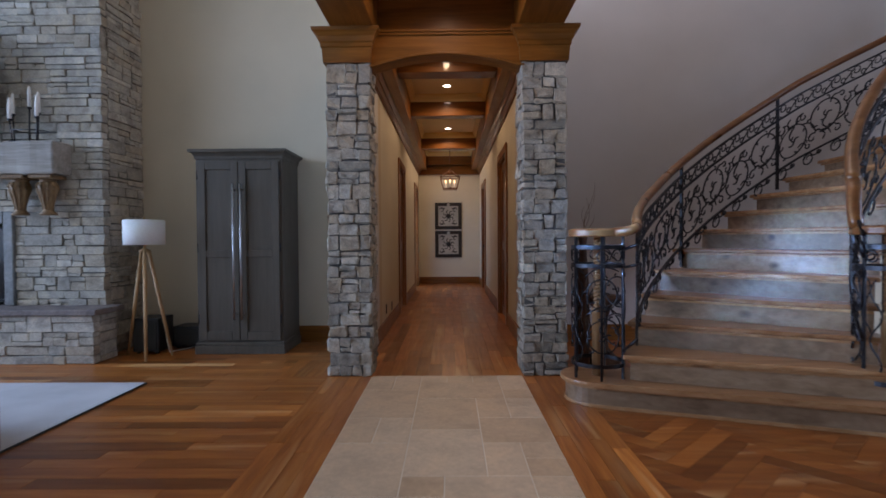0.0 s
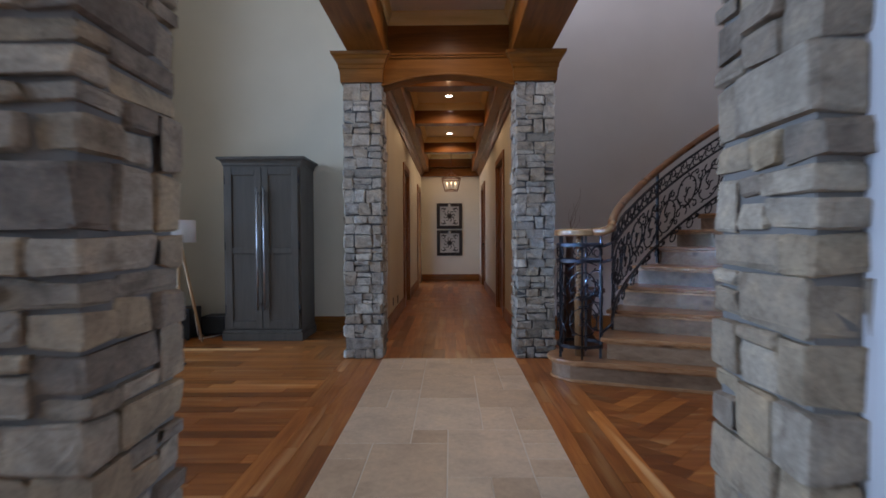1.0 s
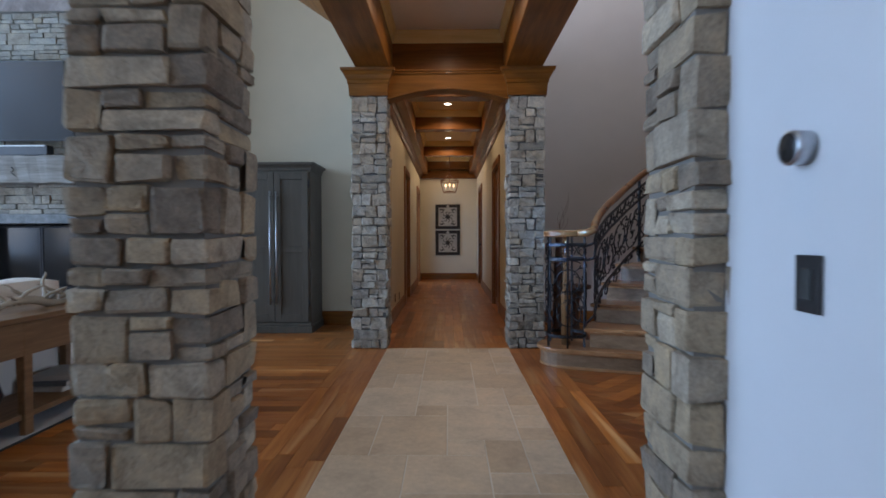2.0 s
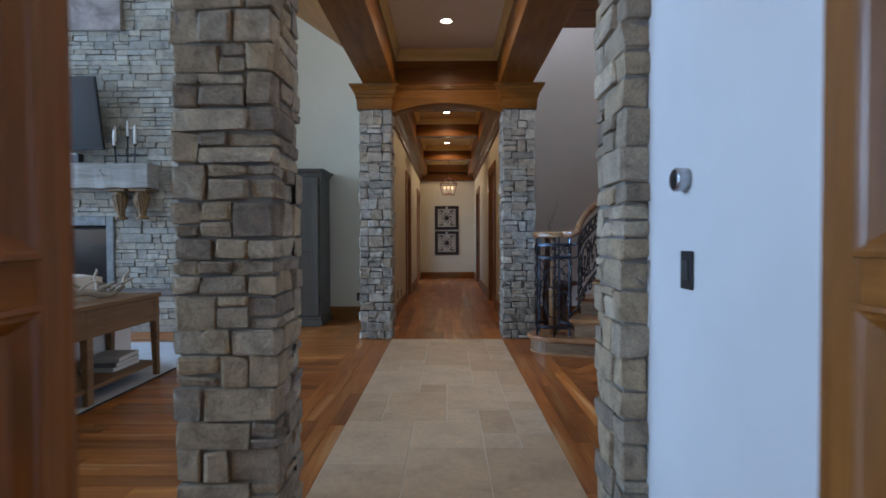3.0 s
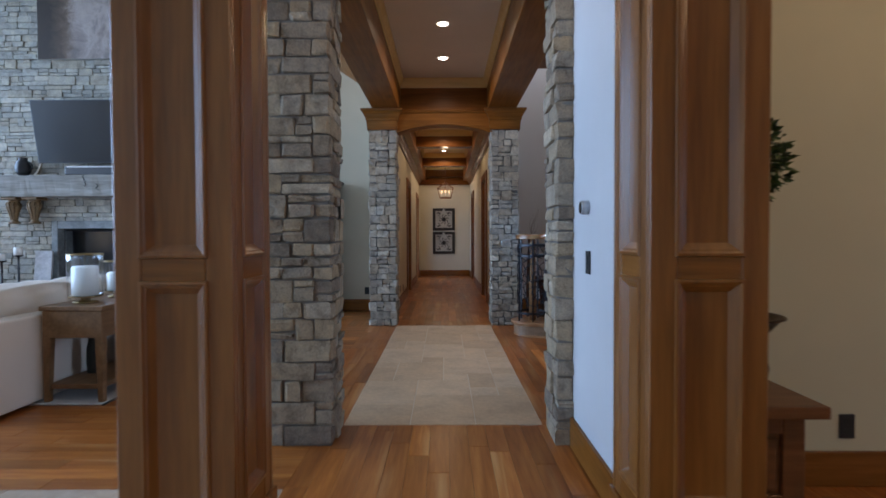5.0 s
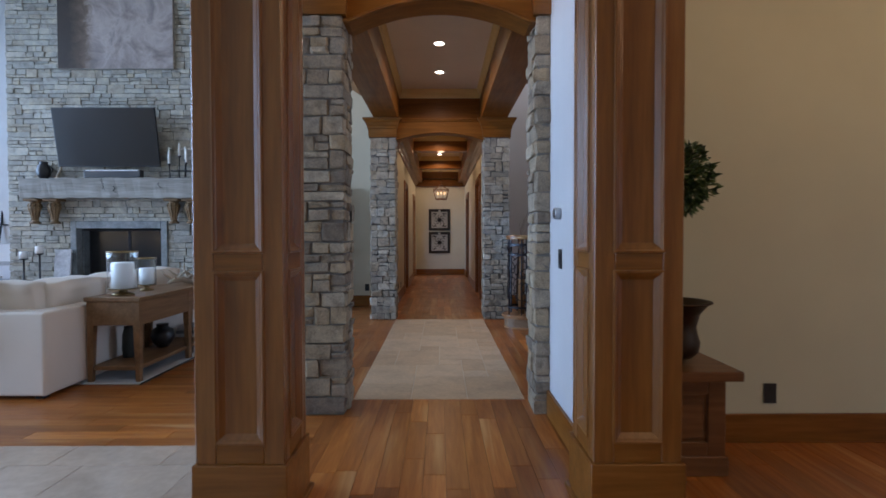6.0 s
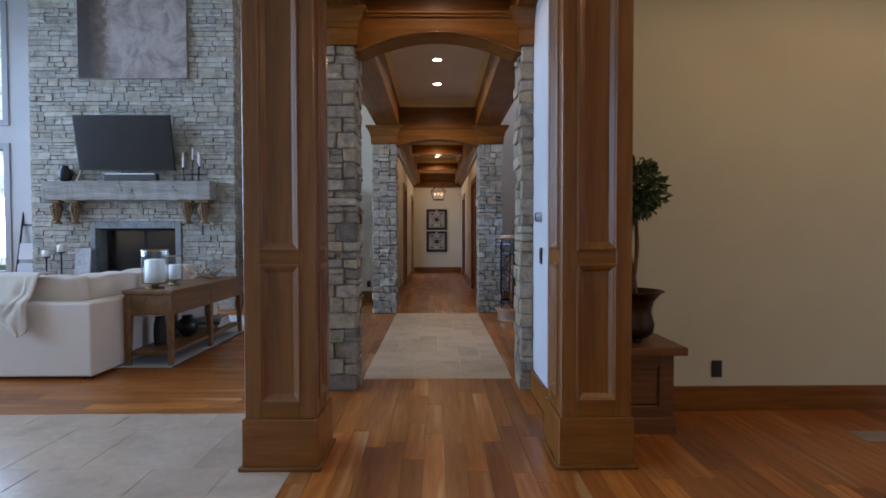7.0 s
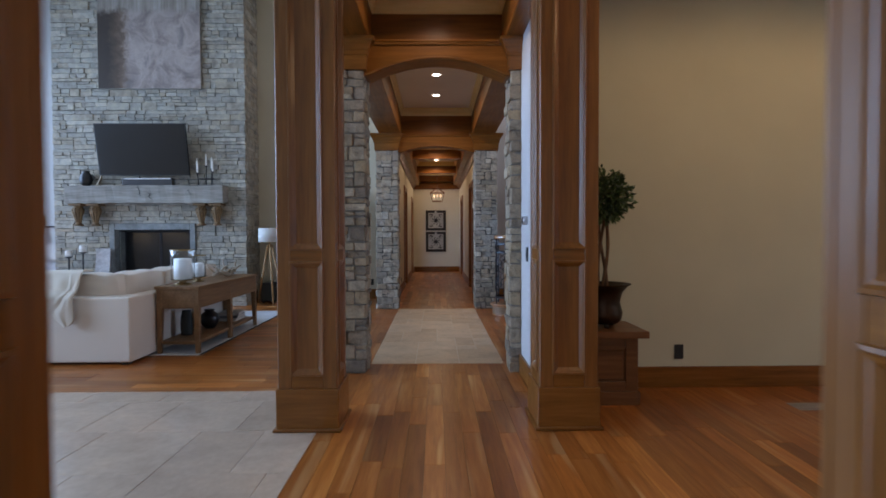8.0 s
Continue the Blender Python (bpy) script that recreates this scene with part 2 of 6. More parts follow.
alder_y = wood("alder_along", ALDER, "y", 0.38, knots=0.6, coat=0.25, gloss=0.2, spec=0.2)
tread_wood = wood("stair_wood", ((0.205, 0.087, 0.032), (0.36, 0.18, 0.078), (0.48, 0.285, 0.145)), "x", 0.36, grain=0.6, pieces=True, knots=0.9, coat=0.4)
riser_wood = wood("riser_wood", ((0.15, 0.087, 0.047), (0.275, 0.174, 0.103), (0.385, 0.265, 0.172)), "x", 0.42, grain=0.6, pieces=True, knots=0.9, coat=0.3)
rail_wood = wood("handrail_wood", ((0.105, 0.036, 0.011), (0.18, 0.068, 0.02), (0.26, 0.11, 0.035)), "x", 0.3, grain=0.5, coat=0.4)
wall_paint = paint("cream_wall_paint", (0.56, 0.485, 0.35), 0.7)
white_paint = paint("white_wall_paint", (0.57, 0.57, 0.57), 0.6)
tan_paint = paint("tan_wall_paint", (0.57, 0.535, 0.375), 0.7)
# cream wall paint shifted to greige for the stair wall's cool cast
stair_paint = paint("greige_wall_paint", (0.545, 0.51, 0.49), 0.7)
hall_paint = paint("hall_wall_paint", (0.65, 0.61, 0.49), 0.6)
# cream ceiling paint with the hall's warm lamp light put into the colour
lamplit_paint = paint("hall_ceiling_lamplit_paint", (0.80, 0.68, 0.42), 0.7)
ceiling_paint = paint("ceiling_paint", (0.80, 0.74, 0.63), 0.8)
tile_stone = stone("travertine_tile", ((0.475, 0.328, 0.20), (0.53, 0.38, 0.242), (0.58, 0.437, 0.295)), 0.42, scale=0.45, bump=0.1, dist=0.003, mottle=0.48)
slate_tile = stone("grey_stone_tile", ((0.46, 0.345, 0.255), (0.52, 0.40, 0.30), (0.485, 0.37, 0.28)), 0.24, scale=0.35, bump=0.08, dist=0.003, mottle=0.35)
grout = paint("grout", (0.62, 0.54, 0.42), 0.9, 0.1, 0.3, 200)
subfloor = paint("dark_joint", (0.03, 0.016, 0.008), 0.9)
ledge_stone = stone("ledge_stone", ((0.21, 0.169, 0.128), (0.32, 0.258, 0.187), (0.395, 0.30, 0.188), (0.257, 0.217, 0.171), (0.47, 0.39, 0.284)), 0.85, scale=1.4, bump=0.9, dist=0.016)
grey_ledge = stone("grey_ledge_stone", ((0.26, 0.24, 0.20), (0.42, 0.385, 0.325), (0.40, 0.335, 0.25), (0.33, 0.305, 0.265), (0.58, 0.53, 0.44)), 0.85, scale=1.6, bump=1.0, dist=0.03)
pale_stone = stone("chimney_stone", ((0.30, 0.285, 0.25), (0.40, 0.382, 0.335), (0.37, 0.325, 0.255), (0.49, 0.465, 0.41)), 0.85, scale=1.0)
entry_grout = paint("entry_grout", (0.55, 0.45, 0.36), 0.9, 0.1, 0.3, 200)
deep_mortar = paint("dark_mortar", (0.09, 0.086, 0.08), 0.95, 0.2, 0.6, 120)
mortar = paint("mortar", (0.16, 0.15, 0.135), 0.95, 0.2, 0.6, 120)
pale_mortar = paint("pale_mortar", (0.20, 0.18, 0.155), 0.95, 0.2, 0.6, 120)

# ---- floors ----
floor = tagged(box("floor", -10, 8, -10.5, 12, -0.3, -0.008, subfloor), "reddish-brown hardwood floor with a pale stone tile runner", "floor", kind="structure")
NEAR = (-1.25, 1.4, -6.2, -2.15)


def planks(x0, x1, y0, y1, along, width, material, lo=0.5, hi=1.5, near=None, limit=300):
    """Boards of random length laid side by side; those inside near become objects."""
    rest, count = Joined(), 0
    a0, a1, b0, b1 = (x0, x1, y0, y1) if along == "x" else (y0, y1, x0, x1)
    rows = max(1, round((b1 - b0) / width))
    w = (b1 - b0) / rows
    for i in range(rows):
        a = a0 - rng.uniform(0, hi)
        while a < a1:
            n = rng.uniform(lo, hi)
            s, e = max(a, a0) + 0.0006, min(a + n, a1) - 0.0006
            a += n
            if e - s < 0.02:
                continue
            b, c = b0 + i * w + 0.0006, b0 + (i + 1) * w - 0.0006
            poly = [(s, b), (e, b), (e, c), (s, c)] if along == "x" else [(b, s), (c, s), (c, e), (b, e)]
            verts, faces = prism(poly, -0.007, rng.uniform(-0.0004, 0.0004), 0.0012)
            mx, my = (s + e) / 2, (b + c) / 2
            if along == "y":
                mx, my = my, mx
            if near and count < limit and near[0] < mx < near[1] and near[2] < my < near[3]:
                piece("plank", mesh_of("plank", verts, faces), material, floor)
                count += 1
            else:
                rest.add(verts, faces)
    rest.put("planks", material, floor)


def herringbone(x0, x1, y0, y1, w, n, material):
    rest = Joined()
    reach = int(1.5 * max(x1 - x0, y1 - y0) / w)
    cx, cy = (x0 + x1) / 2, (y0 + y1) / 2
    c = math.sqrt(0.5)
    for m in range(-reach // n, reach // n + 1):
        for k in range(-reach, reach + 1):
            ox, oy = k + m * n, k - m * n
            for r in ((ox, ox + n, oy, oy + 1), (ox + n, ox + n + 1, oy + 1 - n, oy + 1)):
                g = 0.006
                poly = [(r[0] + g, r[2] + g), (r[1] - g, r[2] + g), (r[1] - g, r[3] - g), (r[0] + g, r[3] - g)]
                poly = [(cx + w * c * (px - py), cy + w * c * (px + py)) for px, py in poly]
                poly = clip(poly, x0, x1, y0, y1)
                if poly:
                    rest.add(*prism(poly, -0.007, 0.0, 0.001))
    rest.put("planks", material, floor, "herringbone hardwood boards")


def tiles(x0, x1, y0, y1, sizes, heights, material, near=None, limit=300, g=0.0035):
    rest, count, y = Joined(), 0, y0
    while y < y1 - 0.01:
        h = min(rng.choice(heights), y1 - y)
        if y1 - y - h < 0.12:
            h = y1 - y
        x = x0
        while x < x1 - 0.01:
            wd = min(rng.choice(sizes), x1 - x)
            if x1 - x - wd < 0.12:
                wd = x1 - x
            verts, faces = prism([(x + g, y + g), (x + wd - g, y + g), (x + wd - g, y + h - g), (x + g, y + h - g)], -0.007, rng.uniform(0.0002, 0.0022), 0.002)
            if count < limit and (near is None or (near[0] < x < near[1] and near[2] < y < near[3])):
                piece("tile", mesh_of("tile", verts, faces), material, floor)
                count += 1
            else:
                rest.add(verts, faces)
            x += wd
        y += h
    rest.put("tiles", material, floor)


def mixed_tiles(x0, x1, y0, y1, across, material, g=0.0026):
    """Tiles of five sizes fitted together on a square module."""
    rows = round((y1 - y0) * across / (x1 - x0))
    w, h = (x1 - x0) / across, (y1 - y0) / rows
    taken = set()
    for j, i in itertools.product(range(rows), range(across)):
        if (i, j) in taken:
            continue
        shapes = [(2, 3), (2, 2), (2, 2), (1, 2), (3, 2), (1, 1)]
        rng.shuffle(shapes)
        for a, b in shapes + [(1, 1)]:
            cells = set(itertools.product(range(i, i + a), range(j, j + b)))
            if i + a <= across and j + b <= rows and not cells & taken:
                break
        taken |= cells
        xa, xb, ya, yb = x0 + i * w + g, x0 + (i + a) * w - g, y0 + j * h + g, y0 + (j + b) * h - g
        piece("tile", mesh_of("tile", *prism([(xa, ya), (xb, ya), (xb, yb), (xa, yb)], -0.007, rng.uniform(0.0002, 0.002), 0.002)), material, floor)


RUN_L, RUN_R, RUN_N, RUN_F = -0.545, 0.738, -2.18, 1.62
box("runner_bed", RUN_L, RUN_R, RUN_N, RUN_F, -0.008, -0.0006, grout, floor, label="pale grout under the tile runner")
box("entry_bed", -9.4, -0.67, -9.5, -3.04, -0.008, -0.001, entry_grout, floor, label="grey grout under the entry tiles")

# ---- stone pillars ----


def stone_block(x0, x1, y0, y1, z0, z1, out, jig=0.006, edge=0.005, rough=0.003):
    """A split-faced block with worn round edges; out: the sides that are seen, as (axis, sign)."""
    lo, hi = (x0, y0, z0), (x1, y1, z1)
    size = [hi[a] - lo[a] for a in range(3)]
    cut = [min(edge * rng.uniform(1.0, 3.5) / size[a], 0.3) for a in range(3)]
    push = {(a, s): rng.uniform(-0.008, 0.009) for a, s in out}
    skew = {c: [rng.uniform(-1, 1) * min(jig, 0.1 * size[a]) for a in range(3)] for c in itertools.product((0, 1), repeat=3)}
    verts, index = [], {}
    for ijk in itertools.product(range(4), repeat=3):
        at_end = [i in (0, 3) for i in ijk]
        if not any(at_end):
            continue
        f = [(0, cut[a], 1 - cut[a], 1)[i] for a, i in enumerate(ijk)]
        co = [lo[a] + size[a] * f[a] for a in range(3)]
        for c, d in skew.items():
            w = math.prod(f[a] if c[a] else 1 - f[a] for a in range(3))
            for a in range(3):
                co[a] += w * d[a]
        ends = sum(at_end)
        for a, i in enumerate(ijk):
            if at_end[a]:
                s = 1 if i else -1
                pull = (0.0, rng.uniform(-rough, rough), rng.uniform(0.1, 0.8) * edge, rng.uniform(0.3, 1.3) * edge)[ends]
                co[a] += s * (push.get((a, s), 0.0) - min(pull, 0.2 * size[a]))
        index[ijk] = len(verts)
        verts.append(tuple(co))
    faces = []
    for a in range(3):
        b, c = (a + 1) % 3, (a + 2) % 3
        for e in (0, 3):
            s = 1 if e else -1
            if (a, -s) == tuple(out[0]) and (a, s) not in push:
                continue
            for p, q in itertools.product(range(3), repeat=2):
                quad = []
                for u, w in ((p, q), (p + 1, q), (p + 1, q + 1), (p, q + 1)):
                    key = [0, 0, 0]
                    key[a], key[b], key[c] = e, u, w
                    quad.append(index[tuple(key)])
                faces.append(tuple(quad if e else quad[::-1]))
    return verts, faces


def ashlar(a0, a1, z, h, wide, split=0.6):
    """The stones of one course as (from, to, low, high): some full height, some in two or three pieces."""
    a = a0
    while a < a1 - 0.01:
        n = rng.uniform(*wide)
        b = a1 if a1 - a - n < wide[0] else a + n
        if h > 0.1 and rng.random() < split:
            m = z + h * rng.choice((0.36, 0.45, 0.55, 0.64))
            for za, zb in ((z, m), (m, z + h)):
                if b - a > 0.19 and rng.random() < 0.5:
                    c = a + (b - a) * rng.uniform(0.35, 0.65)
                    yield a, c, za, zb
                    yield c, b, za, zb
                else:
                    yield a, b, za, zb
        else:
            yield a, b, z, z + h
        a = b


def pillar(x0, x1, y0, y1, top, label, material=ledge_stone, course=(0.09, 0.19), wide=(0.1, 0.24), jig=0.007, core=None, split=0.6):
    thing = tagged(empty("stone_pillar", pose((x0 + x1) / 2, (y0 + y1) / 2, 0)), label, "pillar", "stone pillars of the passage")
    ox, oy = (x0 + x1) / 2, (y0 + y1) / 2
    deep = 0.017
    box("mortar_core", x0 - ox + deep, x1 - ox - deep, y0 - oy + deep, y1 - oy - deep, 0, top, core or pale_mortar, thing, label="recessed grey mortar")
    z, t, k = 0.0, 0.1, 0
    sides = [((x0, y0), (1, 0), x1 - x0), ((x1, y0), (0, 1), y1 - y0), ((x1, y1), (-1, 0), x1 - x0), ((x0, y1), (0, -1), y1 - y0)]
    while z < top - 0.02:
        h = min(rng.uniform(*course), top - z)
        if top - z - h < 0.06:
            h = top - z
        for (cx, cy), (dx, dy), length in sides:
            nx, ny = dy, -dx
            s0, s1 = (0.0, length - t) if k % 2 else (t, length)
            for a, b, za, zb in ashlar(s0, s1, z, h, wide, split):
                g = rng.uniform(0.003, 0.0058)
                pa, pb = (cx + dx * (a + g), cy + dy * (a + g)), (cx + dx * (b - g) - nx * t, cy + dy * (b - g) - ny * t)
                xs, ys = sorted((pa[0], pb[0])), sorted((pa[1], pb[1]))
                out = [(0, nx) if nx else (1, ny)]
                if a < 0.001:
                    out.append((0, -dx) if dx else (1, -dy))
                if b > length - 0.001:
                    out.append((0, dx) if dx else (1, dy))
                verts, faces = stone_block(xs[0] - ox, xs[1] - ox, ys[0] - oy, ys[1] - oy, za + g, zb - g, out, jig, 0.005, 0.011 if core else 0.0045)
                piece("stone", mesh_of("stone", verts, faces), material, thing)
        z += h
        k += 1
    return thing


# ---- walls ----


def wall(name, x0, x1, y0, y1, z0, z1, material, label="", holes=()):
    """A wall along x or y with holes given as (from, to, low, high) along its length."""
    along_x = (x1 - x0) > (y1 - y0)
    a0, a1 = (x0, x1) if along_x else (y0, y1)
    rows = []
    cuts = sorted({a0, a1, *[c for h in holes for c in h[:2]]})
    for a, b in zip(cuts, cuts[1:]):
        mid = (a + b) / 2
        spans, low = [], z0
        for h in sorted((h for h in holes if h[0] < mid < h[1]), key=lambda h: h[2]):
            if h[2] > low:
                spans.append((low, h[2]))
            low = h[3]
        if low < z1:
            spans.append((low, z1))
        for s, e in spans:
            rows.append((a, b, y0, y1, s, e) if along_x else (x0, x1, a, b, s, e))
    return tagged(boxes(name, rows, material), label or "painted plaster wall", "wall", kind="structure")


HALL_L, HALL_R, HALL_END, BACK = -0.68, 0.90, 10.8, 3.12
HIGH = 6.4
# great room
# part of the cream north wall; the window light on it is painted white
wall("wall_north_window", -9.4, -6.8, BACK, BACK + 0.2, 0, HIGH, white_paint, "cream plaster wall whitened for grazing window light, round two tall windows", [(-9.2, -7.78, 0.5, 2.92), (-9.2, -7.78, 3.28, 5.5)])
wall("wall_north", -6.8, HALL_L, BACK, BACK + 0.2, 0, HIGH, wall_paint, "cream plaster wall behind armoire and chimney")
wall("wall_north_stair", HALL_R, 7.4, BACK, BACK + 0.2, 0, HIGH, stair_paint, "greige plaster wall behind the staircase")
boxes("wall_over_hall", [(HALL_L, HALL_R, BACK, BACK + 0.2, 3.45, HIGH)], wall_paint)
tagged(bpy.data.objects["wall_over_hall"], "plaster wall above the hall ceiling", "wall", kind="structure")
wall("wall_west", -9.6, -9.4, -8.2, BACK + 0.2, 0, HIGH, white_paint, "white window wall of the great room", [(-8.0, -5.8, 0.5, 5.3), (-5.4, -3.2, 0.5, 5.3), (-2.8, -0.6, 0.5, 5.3), (-0.2, 2.2, 0.5, 5.3)])
wall("wall_south", -9.6, 7.6, -9.7, -9.5, 0, HIGH, wall_paint, "entry wall with a doorway", [(-0.75, 0.95, 0, 2.6)])
wall("wall_south_west", -9.4, -9.2, -9.5, -8.2, 0, HIGH, wall_paint)
# the second opening belongs to an added foyer window, out of view
wall("wall_east", 7.4, 7.6, -9.5, BACK + 0.2, 0, HIGH, wall_paint, "plaster wall of the stair hall", [(-2.2, 0.4, 0.6, 4.2), (-7.3, -5.3, 0.4, 2.4)])
wall("wall_side_room", 1.05, 7.4, -3.01, -2.86, 0, HIGH, tan_paint, "tan plaster wall above a brown baseboard")
wall("wall_thermostat", 0.853, 1.05, -3.6, -2.5, 0, 3.42, white_paint, "white plaster wall with thermostat and switch")
# hall
wall("wall_hall_west", HALL_L - 0.15, HALL_L, BACK + 0.2, HALL_END, 0, 3.45, hall_paint, "white plaster hall wall with dark door openings", [(5.45, 6.45, 0, 2.34), (9.1, 10.1, 0, 2.34)])
wall("wall_hall_east", HALL_R, HALL_R + 0.15, BACK + 0.2, HALL_END, 0, 3.45, hall_paint, "white plaster hall wall with dark door openings", [(4.25, 5.35, 0, 2.34), (8.5, 9.6, 0, 2.34)])
wall("wall_hall_end", HALL_L - 0.15, HALL_R + 0.15, HALL_END, HALL_END + 0.15, 0, 3.45, hall_paint, "cream plaster wall with two framed panels")
# ceilings
tagged(box("ceiling_great_room", -9.6, 7.6, -9.7, BACK + 0.2, HIGH, HIGH + 0.15, ceiling_paint), "high plaster ceiling", "ceiling", kind="structure")
tagged(box("ceiling_passage", -0.55, 0.76, -3.6, 1.9, 3.42, 3.5, ceiling_paint), "plaster tray ceiling between wooden beams", "ceiling", kind="structure")
tagged(box("ceiling_foyer", -0.95, 7.4, -9.5, -3.6, 3.42, 3.5, ceiling_paint), "plaster foyer ceiling", "ceiling", kind="structure")
tagged(box("ceiling_side_room", 1.05, 7.4, -3.6, -3.01, 3.42, 3.5, ceiling_paint), "plaster ceiling above the bench", "ceiling", kind="structure")
tagged(box("ceiling_hall", HALL_L - 0.15, HALL_R + 0.15, 1.91, HALL_END + 0.15, 3.385, 3.5, lamplit_paint), "plaster hall ceiling between wooden beams", "ceiling", kind="structure")

# ---- pillars, posts and beams ----
P1 = (1.60, 1.97)
P2 = (-2.53, -2.18)
pillar(-0.92, -0.545, *P1, 2.668, "square grey ledgestone pillar beside the hall opening", grey_ledge, (0.075, 0.135), (0.085, 0.2), 0.009, deep_mortar, 0.4)
pillar(0.745, 1.125, *P1, 2.668, "square grey ledgestone pillar beside the staircase", grey_ledge, (0.075, 0.135), (0.085, 0.2), 0.009, deep_mortar, 0.4)
pillar(-0.925, -0.54, *P2, 2.71, "square grey-brown ledgestone pillar at the great room", course=(0.08, 0.145), wide=(0.1, 0.23), split=0.35)
pillar(0.75, 1.13, *P2, 2.71, "square ledgestone pillar built against a white wall", course=(0.08, 0.145), wide=(0.1, 0.23), split=0.35)


def capital(x0, x1, y0, y1, z0, z1):
    """A wooden capital that flares in steps above a stone pillar."""
    thing = tagged(empty("wooden_capital", pose((x0 + x1) / 2, (y0 + y1) / 2, z0)), "stained alder capital flaring above a stone pillar", "capital", "capitals of the passage")
    hx, hy, h = (x1 - x0) / 2, (y1 - y0) / 2, z1 - z0
    steps = [(0.0, 0.014), (0.45 * h, 0.022), (0.47 * h, 0.032), (0.58 * h, 0.034), (0.62 * h, 0.042), (0.76 * h, 0.055), (0.86 * h, 0.074), (0.9 * h, 0.09), (h, 0.095)]
    verts, faces = [], []
    for z, o in steps:
        verts += [(-hx - o, -hy - o, z), (hx + o, -hy - o, z), (hx + o, hy + o, z), (-hx - o, hy + o, z)]
    for i in range(len(steps) - 1):
        for k in range(4):
            faces.append((4 * i + k, 4 * i + (k + 1) % 4, 4 * i + 4 + (k + 1) % 4, 4 * i + 4 + k))
    faces += [(3, 2, 1, 0), tuple(4 * (len(steps) - 1) + k for k in range(4))]
    piece("moulding", mesh_of("moulding", verts, faces), alder_x, thing)
    return thing


CAP, CAP_NEAR = 2.943, 2.98
for px0, px1, py in ((-0.92, -0.545, P1), (0.745, 1.125, P1), (-0.925, -0.54, P2), (0.75, 1.13, P2)):
    capital(px0, px1, *py, 2.668 if py is P1 else 2.71, CAP if py is P1 else CAP_NEAR)


def arch_beam(y0, y1, x0, x1, spring, rise, top, label, z_board):
    """A header with a segmental arch below, a ledge and a plain board above."""
    thing = tagged(empty("arched_header", pose(0, 0, 0)), label, "beam", "headers across the passage")
    n = 28
    bm = bmesh.new()
    rows = []
    for i in range(n + 1):
        u = i / n
        x = x0 + (x1 - x0) * u
        z = spring + rise * max(0.0, 1 - ((u - 0.5) / 0.46) ** 2)
        rows.append([bm.verts.new((x, y, zz)) for y, zz in ((y0, z), (y1, z), (y1, top), (y0, top))])
    for a, b in zip(rows, rows[1:]):
        for k in range(4):
            bm.faces.new((a[k], a[(k + 1) % 4], b[(k + 1) % 4], b[k]))
    bm.faces.new(rows[0])
    bm.faces.new(rows[-1][::-1])
    part("arch_board", bm, header_wood, thing)
    rim = [(x0 + (x1 - x0) * i / n, y0 - 0.006, spring + rise * max(0.0, 1 - ((i / n - 0.5) / 0.46) ** 2) + 0.012) for i in range(n + 1)]
    piece("arch_bead", sweep_mesh("arch_bead", rim, ring(0.012, 6)), alder_x, thing)
    boxes("ledge", [(x0, x1, y0 - 0.03, y1 + 0.03, top, top + 0.022), (x0, x1, y0 - 0.018, y1 + 0.018, top - 0.02, top)], alder_x, thing, 0.004)
    box("upper_board", x0, x1, y0 + 0.19, y0 + 0.27, top + 0.022, z_board, header_wood, thing)
    return thing


# the headers over the stone pillars, and the wooden side beams with their crown moulding
IN_L, IN_R = -0.50, 0.705
arch_beam(1.62, 1.80, IN_L - 0.06, IN_R + 0.06, 2.635, 0.10, CAP - 0.022, "stained alder header with a shallow arch at the hall", 3.42)
arch_beam(-2.5, -2.27, IN_L - 0.06, IN_R + 0.06, 2.665, 0.15, CAP_NEAR - 0.022, "stained alder header with a shallow arch", 3.42)
arch_beam(-3.9, -3.62, IN_L - 0.06, IN_R + 0.06, 2.86, 0.12, CAP + 0.1, "stained alder header between panelled posts", 3.42)


def side_beam(x0, x1, y0, y1, z0, z1, label):
    return tagged(box("ceiling_beam", x0, x1, y0, y1, z0, z1, alder_y, bevel=0.006), label, "beam", "wooden ceiling beams")


for bx0, bx1 in ((-0.858, IN_L), (IN_R, 1.085)):
    side_beam(bx0, bx1, -2.2, 1.96, CAP + 0.002, 3.9, "broad stained alder beam along the passage")
    side_beam(bx0, bx1, -3.62, -2.2, CAP_NEAR + 0.002, 3.9, "broad stained alder beam along the passage")


# the underside of the gallery beside the passage, and the sloping soffit towards the great room
tagged(box("ceiling_gallery", 1.085, 7.4, -2.86, 0.27, 3.06, 3.33, alder_x), "stained wooden underside of the gallery", "ceiling", kind="structure")
verts = [(x, y, z + dz) for y in (-0.9, 0.4) for x, z, dz in ((-0.858, 2.948, 0.0), (-1.75, 3.56, 0.0), (-1.75, 3.56, 0.25), (-0.858, 2.948, 0.9))]
faces = [(3, 2, 1, 0), (4, 5, 6, 7), (0, 1, 5, 4), (1, 2, 6, 5), (2, 3, 7, 6), (3, 0, 4, 7)]
tagged(piece("ceiling_slope", mesh_of("ceiling_slope", verts, faces), alder_y), "sloping stained wooden soffit beside the passage", "ceiling", kind="structure")


